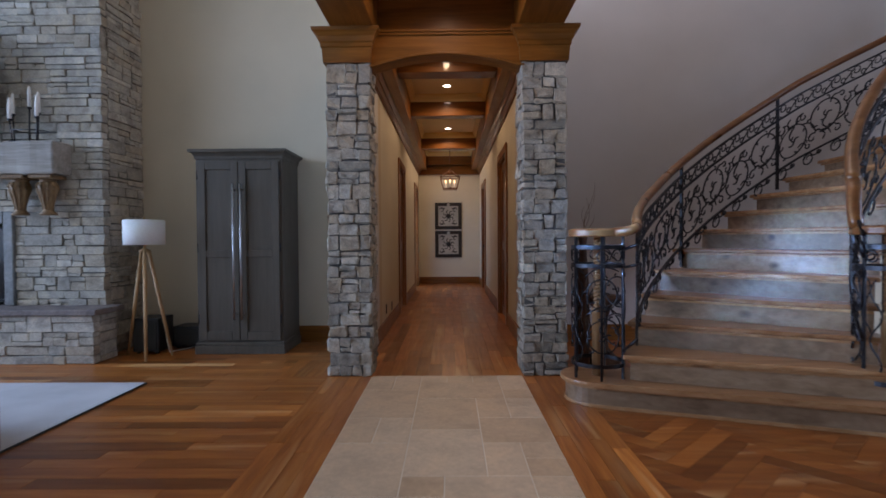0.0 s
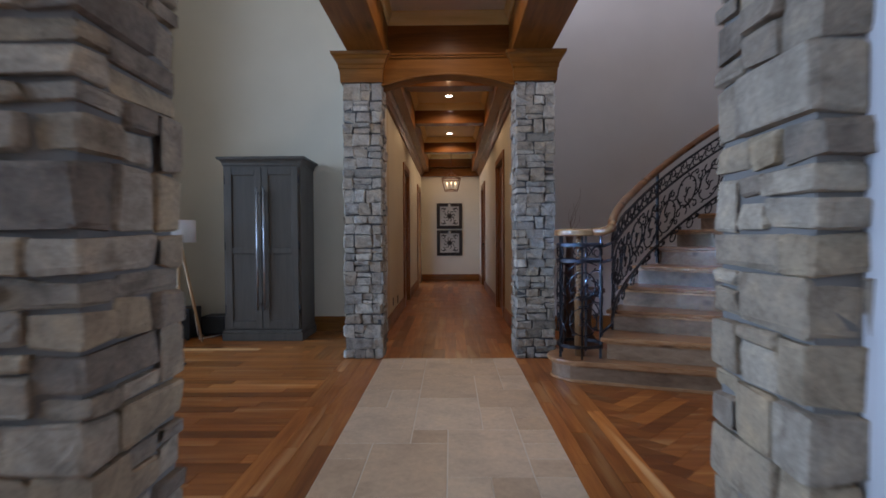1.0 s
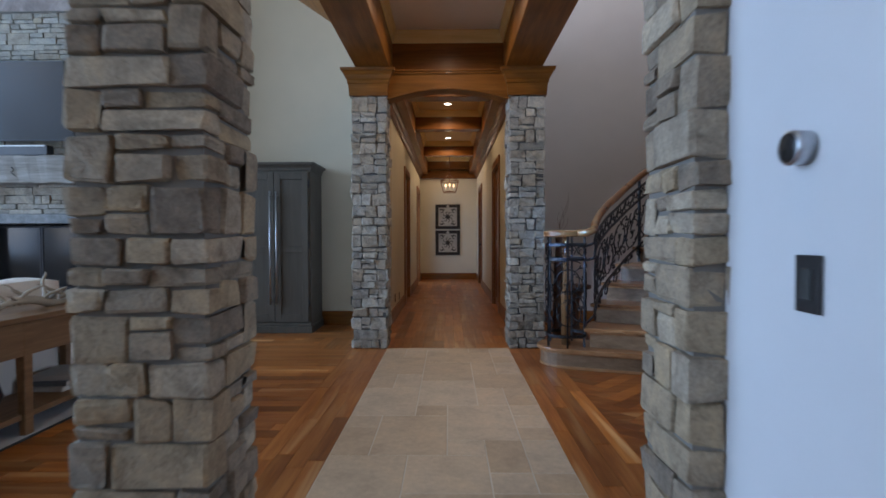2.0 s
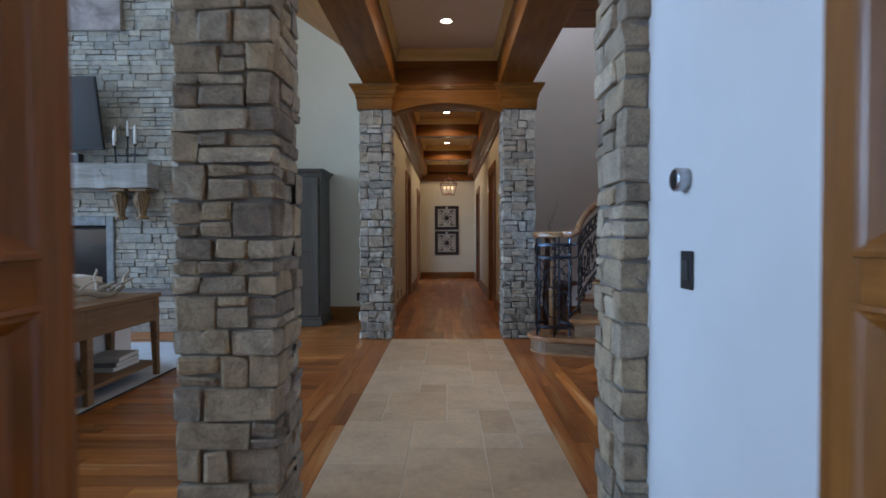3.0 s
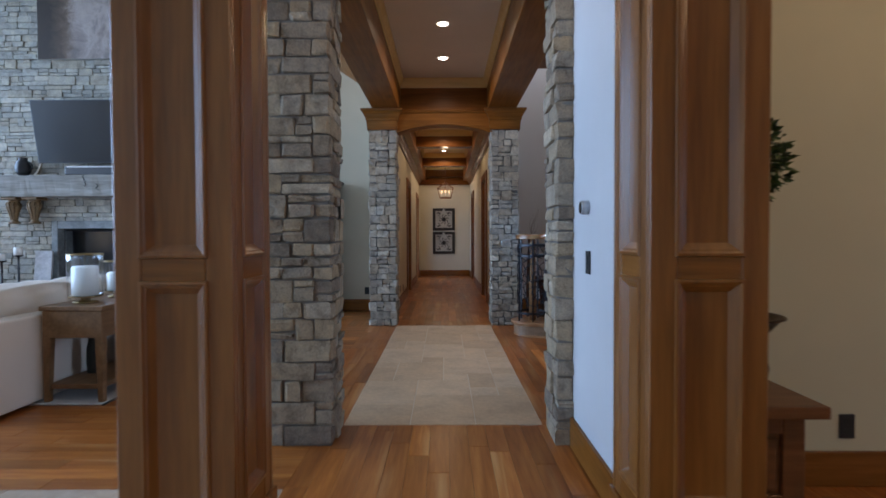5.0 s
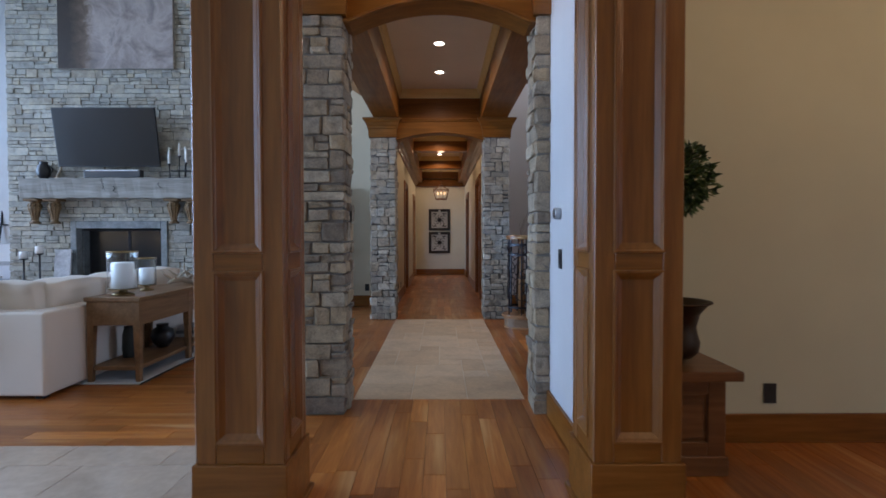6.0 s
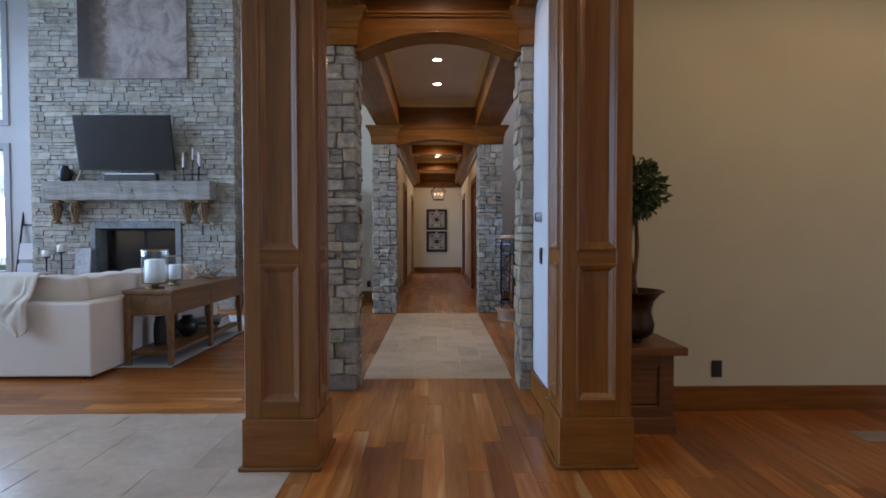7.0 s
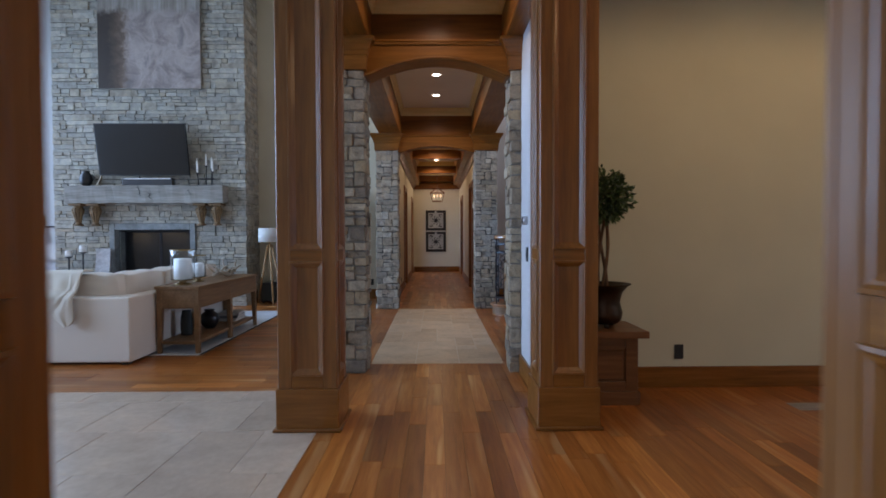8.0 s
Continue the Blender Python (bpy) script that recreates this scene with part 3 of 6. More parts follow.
def crown(name, x0, x1, y0, y1, z, size, material, label, reach=1.0):
    """A moulding round the inside of a ceiling field."""
    prof = [(0, 0), (size * 0.25, 0.0), (size * 0.45, size * 0.35), (size * 0.8, size * 0.6), (size, size * 0.85), (size, size)]
    verts, faces = [], []
    for o, u in prof:
        d = o * reach
        verts += [(x0 + d, y0 + d, z - size + u), (x1 - d, y0 + d, z - size + u), (x1 - d, y1 - d, z - size + u), (x0 + d, y1 - d, z - size + u)]
    for i in range(len(prof) - 1):
        for k in range(4):
            faces.append((4 * i + k, 4 * i + (k + 1) % 4, 4 * i + 4 + (k + 1) % 4, 4 * i + 4 + k))
    return tagged(piece(name, mesh_of(name, verts, faces), material), label, "trim", kind="structure")


# a lighter stain, plus bounced lamp light put into its gold tones
lamplit_crown_wood = wood("lamplit_crown_wood", ((0.66, 0.46, 0.16), (0.78, 0.57, 0.23), (0.85, 0.65, 0.30)), "x", 0.4, coat=0.2)
crown("trim_passage", IN_L - 0.002, IN_R + 0.002, -2.23, 1.812, 3.42, 0.13, lamplit_crown_wood, "light stained crown moulding with lamp gold in its colour, round the tray ceiling", 0.4)
crown("trim_portal", IN_L - 0.002, IN_R + 0.002, -3.65, -2.308, 3.42, 0.13, lamplit_crown_wood, "light stained crown moulding with lamp gold in its colour, round the tray ceiling", 0.4)

# hall soffits, cross beams and crowns
for bx0, bx1 in ((HALL_L, -0.46), (0.68, HALL_R)):
    side_beam(bx0, bx1, 1.97, HALL_END, 2.95, 3.385, "stained beam along the hall ceiling")
HALL_BEAMS = [(3.12, 3.38), (5.23, 5.46), (8.15, 8.38), (10.55, HALL_END)]
for by0, by1 in HALL_BEAMS:
    tagged(box("ceiling_beam", -0.46, 0.68, by0, by1, 3.065, 3.385, alder_x, bevel=0.006), "stained alder cross beam in the hall ceiling", "beam", "wooden ceiling beams")
tagged(box("trim_hall_end", HALL_L + 0.02, HALL_R - 0.02, HALL_END - 0.09, HALL_END - 0.002, 2.83, 3.05, alder_x, bevel=0.008), "dark stained moulding above the hall end wall", "trim", kind="structure")
for (_, a), (b, _) in zip(HALL_BEAMS, HALL_BEAMS[1:]):
    crown("trim_hall", -0.46, 0.68, a, b, 3.385, 0.11, lamplit_crown_wood, "light stained crown moulding with lamp gold in its colour, round a hall ceiling field", 0.6)
for side, wx in ((1, HALL_L), (-1, HALL_R)):
    prof = [(0, 0), (0.018, 0), (0.02, 0.03), (0.05, 0.06), (0.055, 0.085), (0.09, 0.11), (0.1, 0.13), (0, 0.13)]
    verts = [(wx + side * o, y, 2.82 + u) for y in (P1[1] + 0.004, HALL_END) for o, u in prof]
    k = len(prof)
    faces = [(i, (i + 1) % k, k + (i + 1) % k, k + i) for i in range(k)]
    tagged(piece("trim_hall_wall", mesh_of("trim_hall_wall", verts, faces), alder_y), "stained crown moulding along the hall wall", "trim", kind="structure")

# hidden ends of the hall beside the pillars
for wx0, wx1 in ((HALL_L - 0.15, HALL_L), (HALL_R, HALL_R + 0.15)):
    tagged(box("wall_hall_return", wx0, wx1, P1[1], BACK, 0, 3.45, white_paint), "white plaster wall behind the stone pillar", "wall", kind="structure")


def panelled_post(x0, x1, y0, y1, top, label):
    """A boxed post with two raised panels on each side and a plinth."""
    cx, cy = (x0 + x1) / 2, (y0 + y1) / 2
    thing = tagged(empty("panelled_post", pose(cx, cy, 0)), label, "post", "panelled posts of the foyer")
    hx, hy = (x1 - x0) / 2, (y1 - y0) / 2
    box("core", -hx + 0.022, hx - 0.022, -hy + 0.022, hy - 0.022, 0.2, top, alder_z, thing)
    box("plinth", -hx - 0.014, hx + 0.014, -hy - 0.014, hy + 0.014, 0.018, 0.27, alder_x, thing, 0.004)
    box("shoe", -hx - 0.032, hx + 0.032, -hy - 0.032, hy + 0.032, 0, 0.022, alder_x, thing, 0.006)
    for k in range(4):
        half, deep = (hx, hy) if k % 2 == 0 else (hy, hx)
        m = pose(0, 0, 0, 0, 0, 90 * k)
        st = 0.085
        inset = 0.0 if k % 2 == 0 else 0.0245
        for a, b in ((-half + inset, -half + st), (half - st, half - inset)):
            bm = bmesh.new()
            add_box(bm, a, b, -deep, -deep + 0.024, 0.27, top, 0.003, 1, m)
            part("stile", bm, alder_z, thing)
        for a, b in ((0.27, 0.36), (1.072, 1.158), (top - 0.1, top)):
            bm = bmesh.new()
            add_box(bm, -half + st, half - st, -deep + 0.0005, -deep + 0.024, a, b, 0.003, 1, m)
            part("rail", bm, alder_x if k % 2 == 0 else alder_y, thing)
        for a, b in ((0.36, 1.072), (1.158, top - 0.1)):
            w = half - st
            prof = [(0.0, 0.001), (0.002, 0.007), (0.010, 0.008), (0.016, 0.003), (0.022, 0.001), (0.042, -0.0165), (0.044, -0.021)]
            verts, faces = [], []
            for o, u in prof:
                y = -deep - u * 1.0
                verts += [(-w - 0.008 + o, y, a - 0.008 + o), (w + 0.008 - o, y, a - 0.008 + o), (w + 0.008 - o, y, b + 0.008 - o), (-w - 0.008 + o, y, b + 0.008 - o)]
            for i in range(len(prof) - 1):
                for q in range(4):
                    faces.append((4 * i + q, 4 * i + (q + 1) % 4, 4 * i + 4 + (q + 1) % 4, 4 * i + 4 + q))
            trim_mesh = mesh_of("moulding", verts, faces)
            trim_mesh.transform(m)
            e = 0.03
            verts = [(-w, -deep + 0.021, a), (w, -deep + 0.021, a), (w, -deep + 0.021, b), (-w, -deep + 0.021, b),
                     (-w + e, -deep + 0.017, a + e), (w - e, -deep + 0.017, a + e), (w - e, -deep + 0.017, b - e), (-w + e, -deep + 0.017, b - e)]
            faces = [(0, 1, 5, 4), (1, 2, 6, 5), (2, 3, 7, 6), (3, 0, 4, 7), (4, 5, 6, 7)]
            o = piece("panel", mesh_of("panel", verts, faces), alder_z, thing)
            o.data.transform(m)
            piece("moulding", trim_mesh, alder_z, o)
    return thing


W3 = (-3.917, -3.57)
panelled_post(-0.915, -0.545, *W3, 3.42, "stained knotty alder post with raised panels at the great room")
panelled_post(0.745, 1.115, *W3, 3.42, "stained knotty alder post with raised panels beside a bench")
panelled_post(-0.90, -0.525, -6.72, -6.38, 3.42, "stained knotty alder post with raised panels at the entry")
panelled_post(0.71, 1.08, -6.72, -6.38, 3.42, "stained knotty alder post with raised panels at the entry")


def baseboard(name, x0, x1, y0, y1, h, material, label="brown stained wooden baseboard"):
    bm = bmesh.new()
    add_box(bm, x0, x1, y0, y1, 0, h, 0.004)
    return tagged(part(name, bm, material), label, "baseboard", kind="structure")


baseboard("baseboard_side_room", 1.05, 7.4, -3.03, -3.01, 0.17, alder_x)
baseboard("baseboard_thermostat", 0.831, 0.853, -3.59, -2.53, 0.17, alder_y)
baseboard("baseboard_north", -3.2, -0.85, BACK - 0.02, BACK, 0.19, alder_x)
baseboard("baseboard_stair", HALL_R + 0.2, 7.4, BACK - 0.02, BACK, 0.19, alder_x)
baseboard("baseboard_hall_end", HALL_L, HALL_R, HALL_END - 0.02, HALL_END, 0.18, alder_x)
for y0, y1 in ((2.0, 5.33), (6.57, 8.98), (10.22, HALL_END - 0.02)):
    baseboard("baseboard_hall_west", HALL_L, HALL_L + 0.02, y0, y1, 0.18, alder_y)
for y0, y1 in ((2.0, 4.13), (5.47, 8.38), (9.72, HALL_END - 0.02)):
    baseboard("baseboard_hall_east", HALL_R - 0.02, HALL_R, y0, y1, 0.18, alder_y)


def hall_door(wx, side, y0, y1, n, ajar=0.0):
    """A dark panelled door with its casing in a hall opening; side: +1 faces east."""
    thing = tagged(empty("door_%d" % n, pose(wx, 0, 0)), "dark stained wooden door in a brown casing", "door", kind="structure")
    s = side
    rows = [(0 if s > 0 else -0.025, 0.025 if s > 0 else 0, y0 - 0.11, y0, 0, 2.45), (0 if s > 0 else -0.025, 0.025 if s > 0 else 0, y1, y1 + 0.11, 0, 2.45)]
    boxes("casing", rows, alder_z, thing, 0.004)
    boxes("head_casing", [(0 if s > 0 else -0.025, 0.025 if s > 0 else 0, y0, y1, 2.34, 2.45)], alder_y, thing, 0.004)
    a, b = (-0.15, 0.0) if s > 0 else (0.0, 0.15)
    for p, q in ((y0, y0 + 0.018), (y1 - 0.018, y1)):
        box("jamb_lining", a, b, p, q, 0, 2.34, alder_z, thing, 0.002)
    box("head_lining", a, b, y0 + 0.018, y1 - 0.018, 2.322, 2.34, alder_y, thing, 0.002)
    a, b = (-0.09, -0.05) if s > 0 else (0.05, 0.09)
    if ajar:
        box("leaf", -1.02, -0.152, y0 + 0.02, y0 + 0.06, 0.008, 2.318, alder_z, thing, 0.003)
        return thing
    leaf = box("leaf", a, b, y0 + 0.02, y1 - 0.02, 0.008, 2.32, alder_z, thing, 0.003)
    f0, f1 = (-0.05, -0.038) if s > 0 else (0.038, 0.05)
    rows = [(f0, f1, y0 + 0.021, y0 + 0.12, 0.01, 2.318), (f0, f1, y1 - 0.12, y1 - 0.021, 0.01, 2.318)] + [(f0, f1, y0 + 0.12, y1 - 0.12, z, z + 0.13) for z in (0.01, 1.0, 2.188)]
    boxes("leaf_frame", rows, alder_z, leaf, 0.003)
    h = -0.02 if s > 0 else 0.02
    bm = bmesh.new()
    bmesh.ops.create_uvsphere(bm, u_segments=10, v_segments=8, radius=0.03, matrix=pose(h, y0 + 0.08 if n % 2 else y1 - 0.08, 1.0))
    part("door_knob", bm, iron, leaf, "dark metal knob", True)
    return thing


iron = metal("wrought_iron", (0.05, 0.05, 0.055), 0.36, 0.3)
hall_door(HALL_L, 1, 5.45, 6.45, 1)
hall_door(HALL_L, 1, 9.1, 10.1, 2, 1.0)
hall_door(HALL_R, -1, 4.25, 5.35, 3)
hall_door(HALL_R, -1, 8.5, 9.6, 4)

# ---- staircase ----
SC = Vector((3.95, -0.10, 0))
R_OUT, R_IN, RISE, TURN_STEP, A1 = 2.74, 1.26, 0.178, 7.92, 169.1
STEPS = 17


def polar(r, a, z=0.0):
    return Vector((SC.x + r * math.cos(radians(a)), SC.y + r * math.sin(radians(a)), z))


def nose_z(a):
    return RISE * (1 + (A1 - a) / TURN_STEP)


def sector(name, r0, r1, a0, a1, z0, z1, material, parent, n=6, bevel=0.0, label=""):
    bm = bmesh.new()
    rows = []
    for i in range(n + 1):
        a = a0 + (a1 - a0) * i / n
        rows.append([bm.verts.new(polar(r, a, z)) for r, z in ((r0, z0), (r1, z0), (r1, z1), (r0, z1))])
    for p, q in zip(rows, rows[1:]):
        for k in range(4):
            bm.faces.new((p[k], p[(k + 1) % 4], q[(k + 1) % 4], q[k]))
    bm.faces.new(rows[0])
    bm.faces.new(rows[-1][::-1])
    if bevel:
        bmesh.ops.recalc_face_normals(bm, faces=bm.faces)
        edges = [e for e in bm.edges if len(e.link_faces) == 2 and e.calc_face_angle(0) > 0.6]
        bmesh.ops.bevel(bm, geom=edges, offset=bevel, segments=2, profile=0.5, affect="EDGES")
    return part(name, bm, material, parent, label)


def capsule(name, c1, c2, r, z0, z1, material, parent, bevel=0.0, label=""):
    d = math.atan2(c2[1] - c1[1], c2[0] - c1[0])
    ring_pts = [(c1[0] + r * math.cos(d + math.pi / 2 + math.pi * i / 16), c1[1] + r * math.sin(d + math.pi / 2 + math.pi * i / 16)) for i in range(17)]
    ring_pts += [(c2[0] + r * math.cos(d - math.pi / 2 + math.pi * i / 16), c2[1] + r * math.sin(d - math.pi / 2 + math.pi * i / 16)) for i in range(17)]
    bm = bmesh.new()
    lo = [bm.verts.new((x, y, z0)) for x, y in ring_pts]
    hi = [bm.verts.new((x, y, z1)) for x, y in ring_pts]
    n = len(ring_pts)
    for i in range(n):
        bm.faces.new((lo[i], lo[(i + 1) % n], hi[(i + 1) % n], hi[i]))
    bm.faces.new(lo[::-1])
    bm.faces.new(hi)
    if bevel:
        edges = [e for e in bm.edges if abs(e.verts[0].co.z - e.verts[1].co.z) < 1e-5]
        bmesh.ops.bevel(bm, geom=edges, offset=bevel, segments=2, profile=0.5, affect="EDGES")
    return part(name, bm, material, parent, label)


CAGE, CAGE_R = (1.20, 0.985), (2.80, 0.42)
stairs = tagged(empty("staircase"), "curved staircase of worn knotty wood with rounded bottom step", "staircase", kind="structure")
capsule("riser", CAGE, CAGE_R, 0.225, 0, RISE - 0.034, riser_wood, stairs)
capsule("cove", CAGE, CAGE_R, 0.238, RISE - 0.05, RISE - 0.033, tread_wood, stairs, 0.004)
capsule("skirting", CAGE, CAGE_R, 0.236, 0, 0.022, tread_wood, stairs, 0.006)
capsule("tread", CAGE, CAGE_R, 0.262, RISE - 0.034, RISE, tread_wood, stairs, 0.01)
for n in range(2, STEPS + 1):
    a, b = A1 - TURN_STEP * (n - 1), A1 - TURN_STEP * n
    low = 0.0 if n < 6 else RISE * n - 0.62
    sector("riser", R_IN, R_OUT - 0.02, a - 0.9, a - 1.6, max(0, RISE * (n - 1) - 0.02), RISE * n - 0.034, riser_wood, stairs)
    sector("step_body", R_IN + 0.01, R_OUT - 0.03, a - 1.6, b - 1.6, low, RISE * n - 0.036, wall_paint, stairs)
    sector("cove", R_IN, R_OUT, a - 0.9, a - 0.4, RISE * n - 0.052, RISE * n - 0.033, tread_wood, stairs)
    sector("tread", R_IN - 0.03, R_OUT + 0.03, a, b - 1.6, RISE * n - 0.034, RISE * n, tread_wood, stairs, bevel=0.01)
# the landing on which the flight ends
end = A1 - TURN_STEP * STEPS
sector("landing", R_IN - 0.03, R_OUT + 0.03, end - 1.6, end - 45, RISE * STEPS - 0.2, RISE * STEPS, tread_wood, stairs, n=10)


def spiral(u, v, r, a0, sense, turns=1.45, n=30):
    out = []
    for i in range(n + 1):
        t = i / n
        rr = r * (1 - 0.72 * max(0.0, (t - 0.45) / 0.55) ** 1.1)
        a = a0 + sense * 2 * math.pi * turns * t
        out.append((u + rr * math.cos(a), v + rr * math.sin(a)))
    return out


def arc2(p, q, bulge, n=12):
    (x0, y0), (x1, y1) = p, q
    nx, ny = -(y1 - y0), x1 - x0
    return [(x0 + (x1 - x0) * t + nx * bulge * math.sin(math.pi * t), y0 + (y1 - y0) * t + ny * bulge * math.sin(math.pi * t)) for t in (i / n for i in range(n + 1))]


def forged(name, lines, place, r, parent):
    """Bars along flat (u, v) lines, bent to their place and welded into one scroll."""
    rows = Joined()
    for line in lines:
        pts = [place(u, v) for u, v in line]
        k = len(pts)
        taper = [1.0 if i < 0.7 * k else 1.0 - 0.55 * (i - 0.7 * k) / (0.3 * k) for i in range(k)]
        me = sweep_mesh("bar", pts, ring(r, 5), False, taper)
        rows.add([tuple(v.co) for v in me.vertices], [tuple(p.vertices) for p in me.polygons])
        bpy.data.meshes.remove(me)
    return piece(name, mesh_of(name, rows.verts, rows.faces, True), iron, parent)


def vine(u, v, r, sense):
    """A nearly closed round scroll whose end turns in to a leafy tip, with thorns along it."""
    main = []
    for i in range(33):
        t = i / 32
        a = -sense * 1.9 + sense * 2 * math.pi * 1.08 * t
        rr = r * (1 - 0.12 * t)
        main.append((u + rr * math.cos(a), v + rr * math.sin(a)))
    lines = [main]
    end = main[-1]
    lines.append(arc2(end, (u + 0.1 * r, v - 0.1 * r), 0.35 * sense, 10))
    for d in (0.4, 1.7, 3.4):
        lines.append(arc2((u + 0.1 * r, v - 0.1 * r), (u + 0.1 * r + 0.38 * r * math.cos(d), v - 0.1 * r + 0.38 * r * math.sin(d)), 0.35, 6))
    for i in range(3, 30, 4):
        (x0, y0), (x1, y1) = main[i], main[i + 1]
        turn = 1 if i % 8 < 4 else -1
        d = math.atan2(y1 - y0, x1 - x0) + turn * 1.0
        s = rng.uniform(0.18, 0.3) * r
        lines.append(arc2((x0, y0), (x0 + s * math.cos(d), y0 + s * math.sin(d)), 0.3 * turn, 5))
    return lines


def dip(a):
    """How far the outer railing swings below a straight slope near the bottom of the flight."""
    rows = ((85, 0.0), (95, 0.012), (104.5, 0.058), (115, 0.10), (125, 0.13), (133.5, 0.14), (141, 0.135), (150, 0.085), (161, 0.0))
    for (a0, d0), (a1, d1) in zip(rows, rows[1:]):
        if a0 <= a <= a1:
            u = (a - a0) / (a1 - a0)
            return d0 + (d1 - d0) * u
    return 0.0


def railing(r, a_start, a_end, posts, label, name="stair_railing", sink=0.0, thick=1.0, hand_from=None):
    thing = tagged(empty(name), label, "railing", "stair railings")

    def place(u, v):
        a = a_start - math.degrees(u / r)
        return polar(r, a, nose_z(a) + v - sink * dip(a))

    length = radians(a_start - a_end) * r
    us = [length * i / 70 for i in range(71)]
    flat = [(-0.009, -0.009), (0.009, -0.009), (0.009, 0.009), (-0.009, 0.009)]
    for nm, v in (("top_rail", 0.80), ("middle_rail", 0.665), ("bottom_rail", 0.155)):
        piece(nm, sweep_mesh(nm, [place(u, v) for u in us], flat, smooth=False), iron, thing)
    hand = [(-0.03, -0.012), (-0.018, -0.03), (0.018, -0.03), (0.03, -0.012), (0.034, 0.008), (0.022, 0.028), (0, 0.034), (-0.022, 0.028), (-0.034, 0.008)]
    piece("handrail", sweep_mesh("handrail", [place(u, 0.92) for u in us if hand_from is None or a_start - math.degrees(u / r) <= hand_from], [(thick * p, thick * q) for p, q in hand]), rail_wood, thing, "polished reddish-brown wooden handrail")
    for a in posts:
        p = polar(r, a)
        z = nose_z(a) - sink * dip(a)
        box("post", -0.0115, 0.0115, -0.0115, 0.0115, z - 0.03 if sink else z - 0.12, z + 0.91, iron, thing, m=Matrix.Translation((p.x, p.y, 0)) @ pose(0, 0, 0, 0, 0, a))
    # four round scrolls to a bay, low and high in turn, on one running stem
    bays = [a_start, *posts, a_end] if posts[-1] > a_end else [a_start, *posts]
    for a0, a1 in zip(bays, bays[1:]):
        u0, u1 = radians(a_start - a0) * r, radians(a_start - a1) * r
        count = max(1, round((u1 - u0) / 0.338))
        w = (u1 - u0) / count
        for i in range(count):
            u = u0 + (i + 0.5) * w
            up = 1 if i % 2 else -1
            v = 0.41 + 0.05 * up
            lines = vine(u, v, min(0.158, 0.47 * w), up)
            if i < count - 1:
                lines.append(arc2((u + 0.10, v - 0.115 * up), (u + w - 0.10, v + 0.02 * up), -0.22 * up, 14))
            # the shoots that fill the corners over and under each round
            for k, (du, dv, cr, turn) in enumerate(((-0.125, -0.17, 0.04, 1), (0.12, -0.19, 0.034, -1), (0.165, 0.13, 0.026, -1))):
                cv = v + dv * up
                if 0.19 < cv < 0.63:
                    lines.append(spiral(u + du, cv, cr, 1.0 + 0.7 * k, turn * up, 0.85, 14))
                    lines.append(arc2((u + du + cr * math.cos(1.0 + 0.7 * k), cv + cr * math.sin(1.0 + 0.7 * k)), (u + 0.35 * du, v + 0.75 * dv * up), 0.3 * turn, 8))
            lines.append(arc2((u - 0.05, v - 0.15 * up), (u + 0.06, v - 0.215 * up), 0.3 * up, 8))
            lines.append(arc2((u - 0.03, v - 0.155 * up), (u - 0.02, v - 0.235 * up), 0.35, 6))
            forged("scroll", lines, place, 0.0078, thing)
    count = int(length / 0.185)
    w = length / count
    for i in range(count):
        u, v = (i + 0.5) * w, 0.733
        lines = [arc2((u - 0.42 * w, v - 0.054), (u + 0.22 * w, v + 0.056), 0.0, 4), spiral(u + 0.26 * w, v + 0.02, 0.036, 1.8, -1, 0.95, 16), spiral(u - 0.36 * w, v - 0.026, 0.027, 4.9, -1, 0.85, 12), arc2((u + 0.0 * w, v), (u - 0.16 * w, v + 0.05), -0.3, 6), arc2((u + 0.02 * w, v), (u + 0.18 * w, v - 0.052), -0.3, 6)]
        forged("band_scroll", lines, place, 0.0068, thing)
    count = int(length / 0.27)
    for i in range(count):
        u = (i + 0.5) * length / count
        lines = [spiral(u, 0.092, 0.052, 1.4, 1, 1.3, 16), arc2((u + 0.02, 0.145), (u + 0.12, 0.12), -0.3, 8), spiral(u + 0.11, 0.118, 0.022, 0.5, -1, 1.1, 12)]
        forged("drop_curl", lines, place, 0.0078, thing)
    return thing


outer = railing(2.68, 162.5, 42.0, (129.5, 100.5, 71.5, 48.0), "black wrought-iron stair railing with scrolls and wooden handrail", sink=1.0)
piece("rail_easing", sweep_mesh("rail_easing", [(1.396, 0.712, 1.255), (1.38, 0.70, 1.238), (1.355, 0.70, 1.224), (1.325, 0.72, 1.216), (1.295, 0.755, 1.213), (1.27, 0.79, 1.213)], [(-0.03, -0.012), (-0.018, -0.03), (0.018, -0.03), (0.03, -0.012), (0.034, 0.008), (0.022, 0.028), (0, 0.034), (-0.022, 0.028), (-0.034, 0.008)]), rail_wood, outer, "curved end of the wooden handrail")
inner = railing(1.385, 160.0, 42.0, (100.0, 48.0), "black wrought-iron inner stair railing with a thick wooden handrail", "stair_railing", thick=1.2, hand_from=150.0)


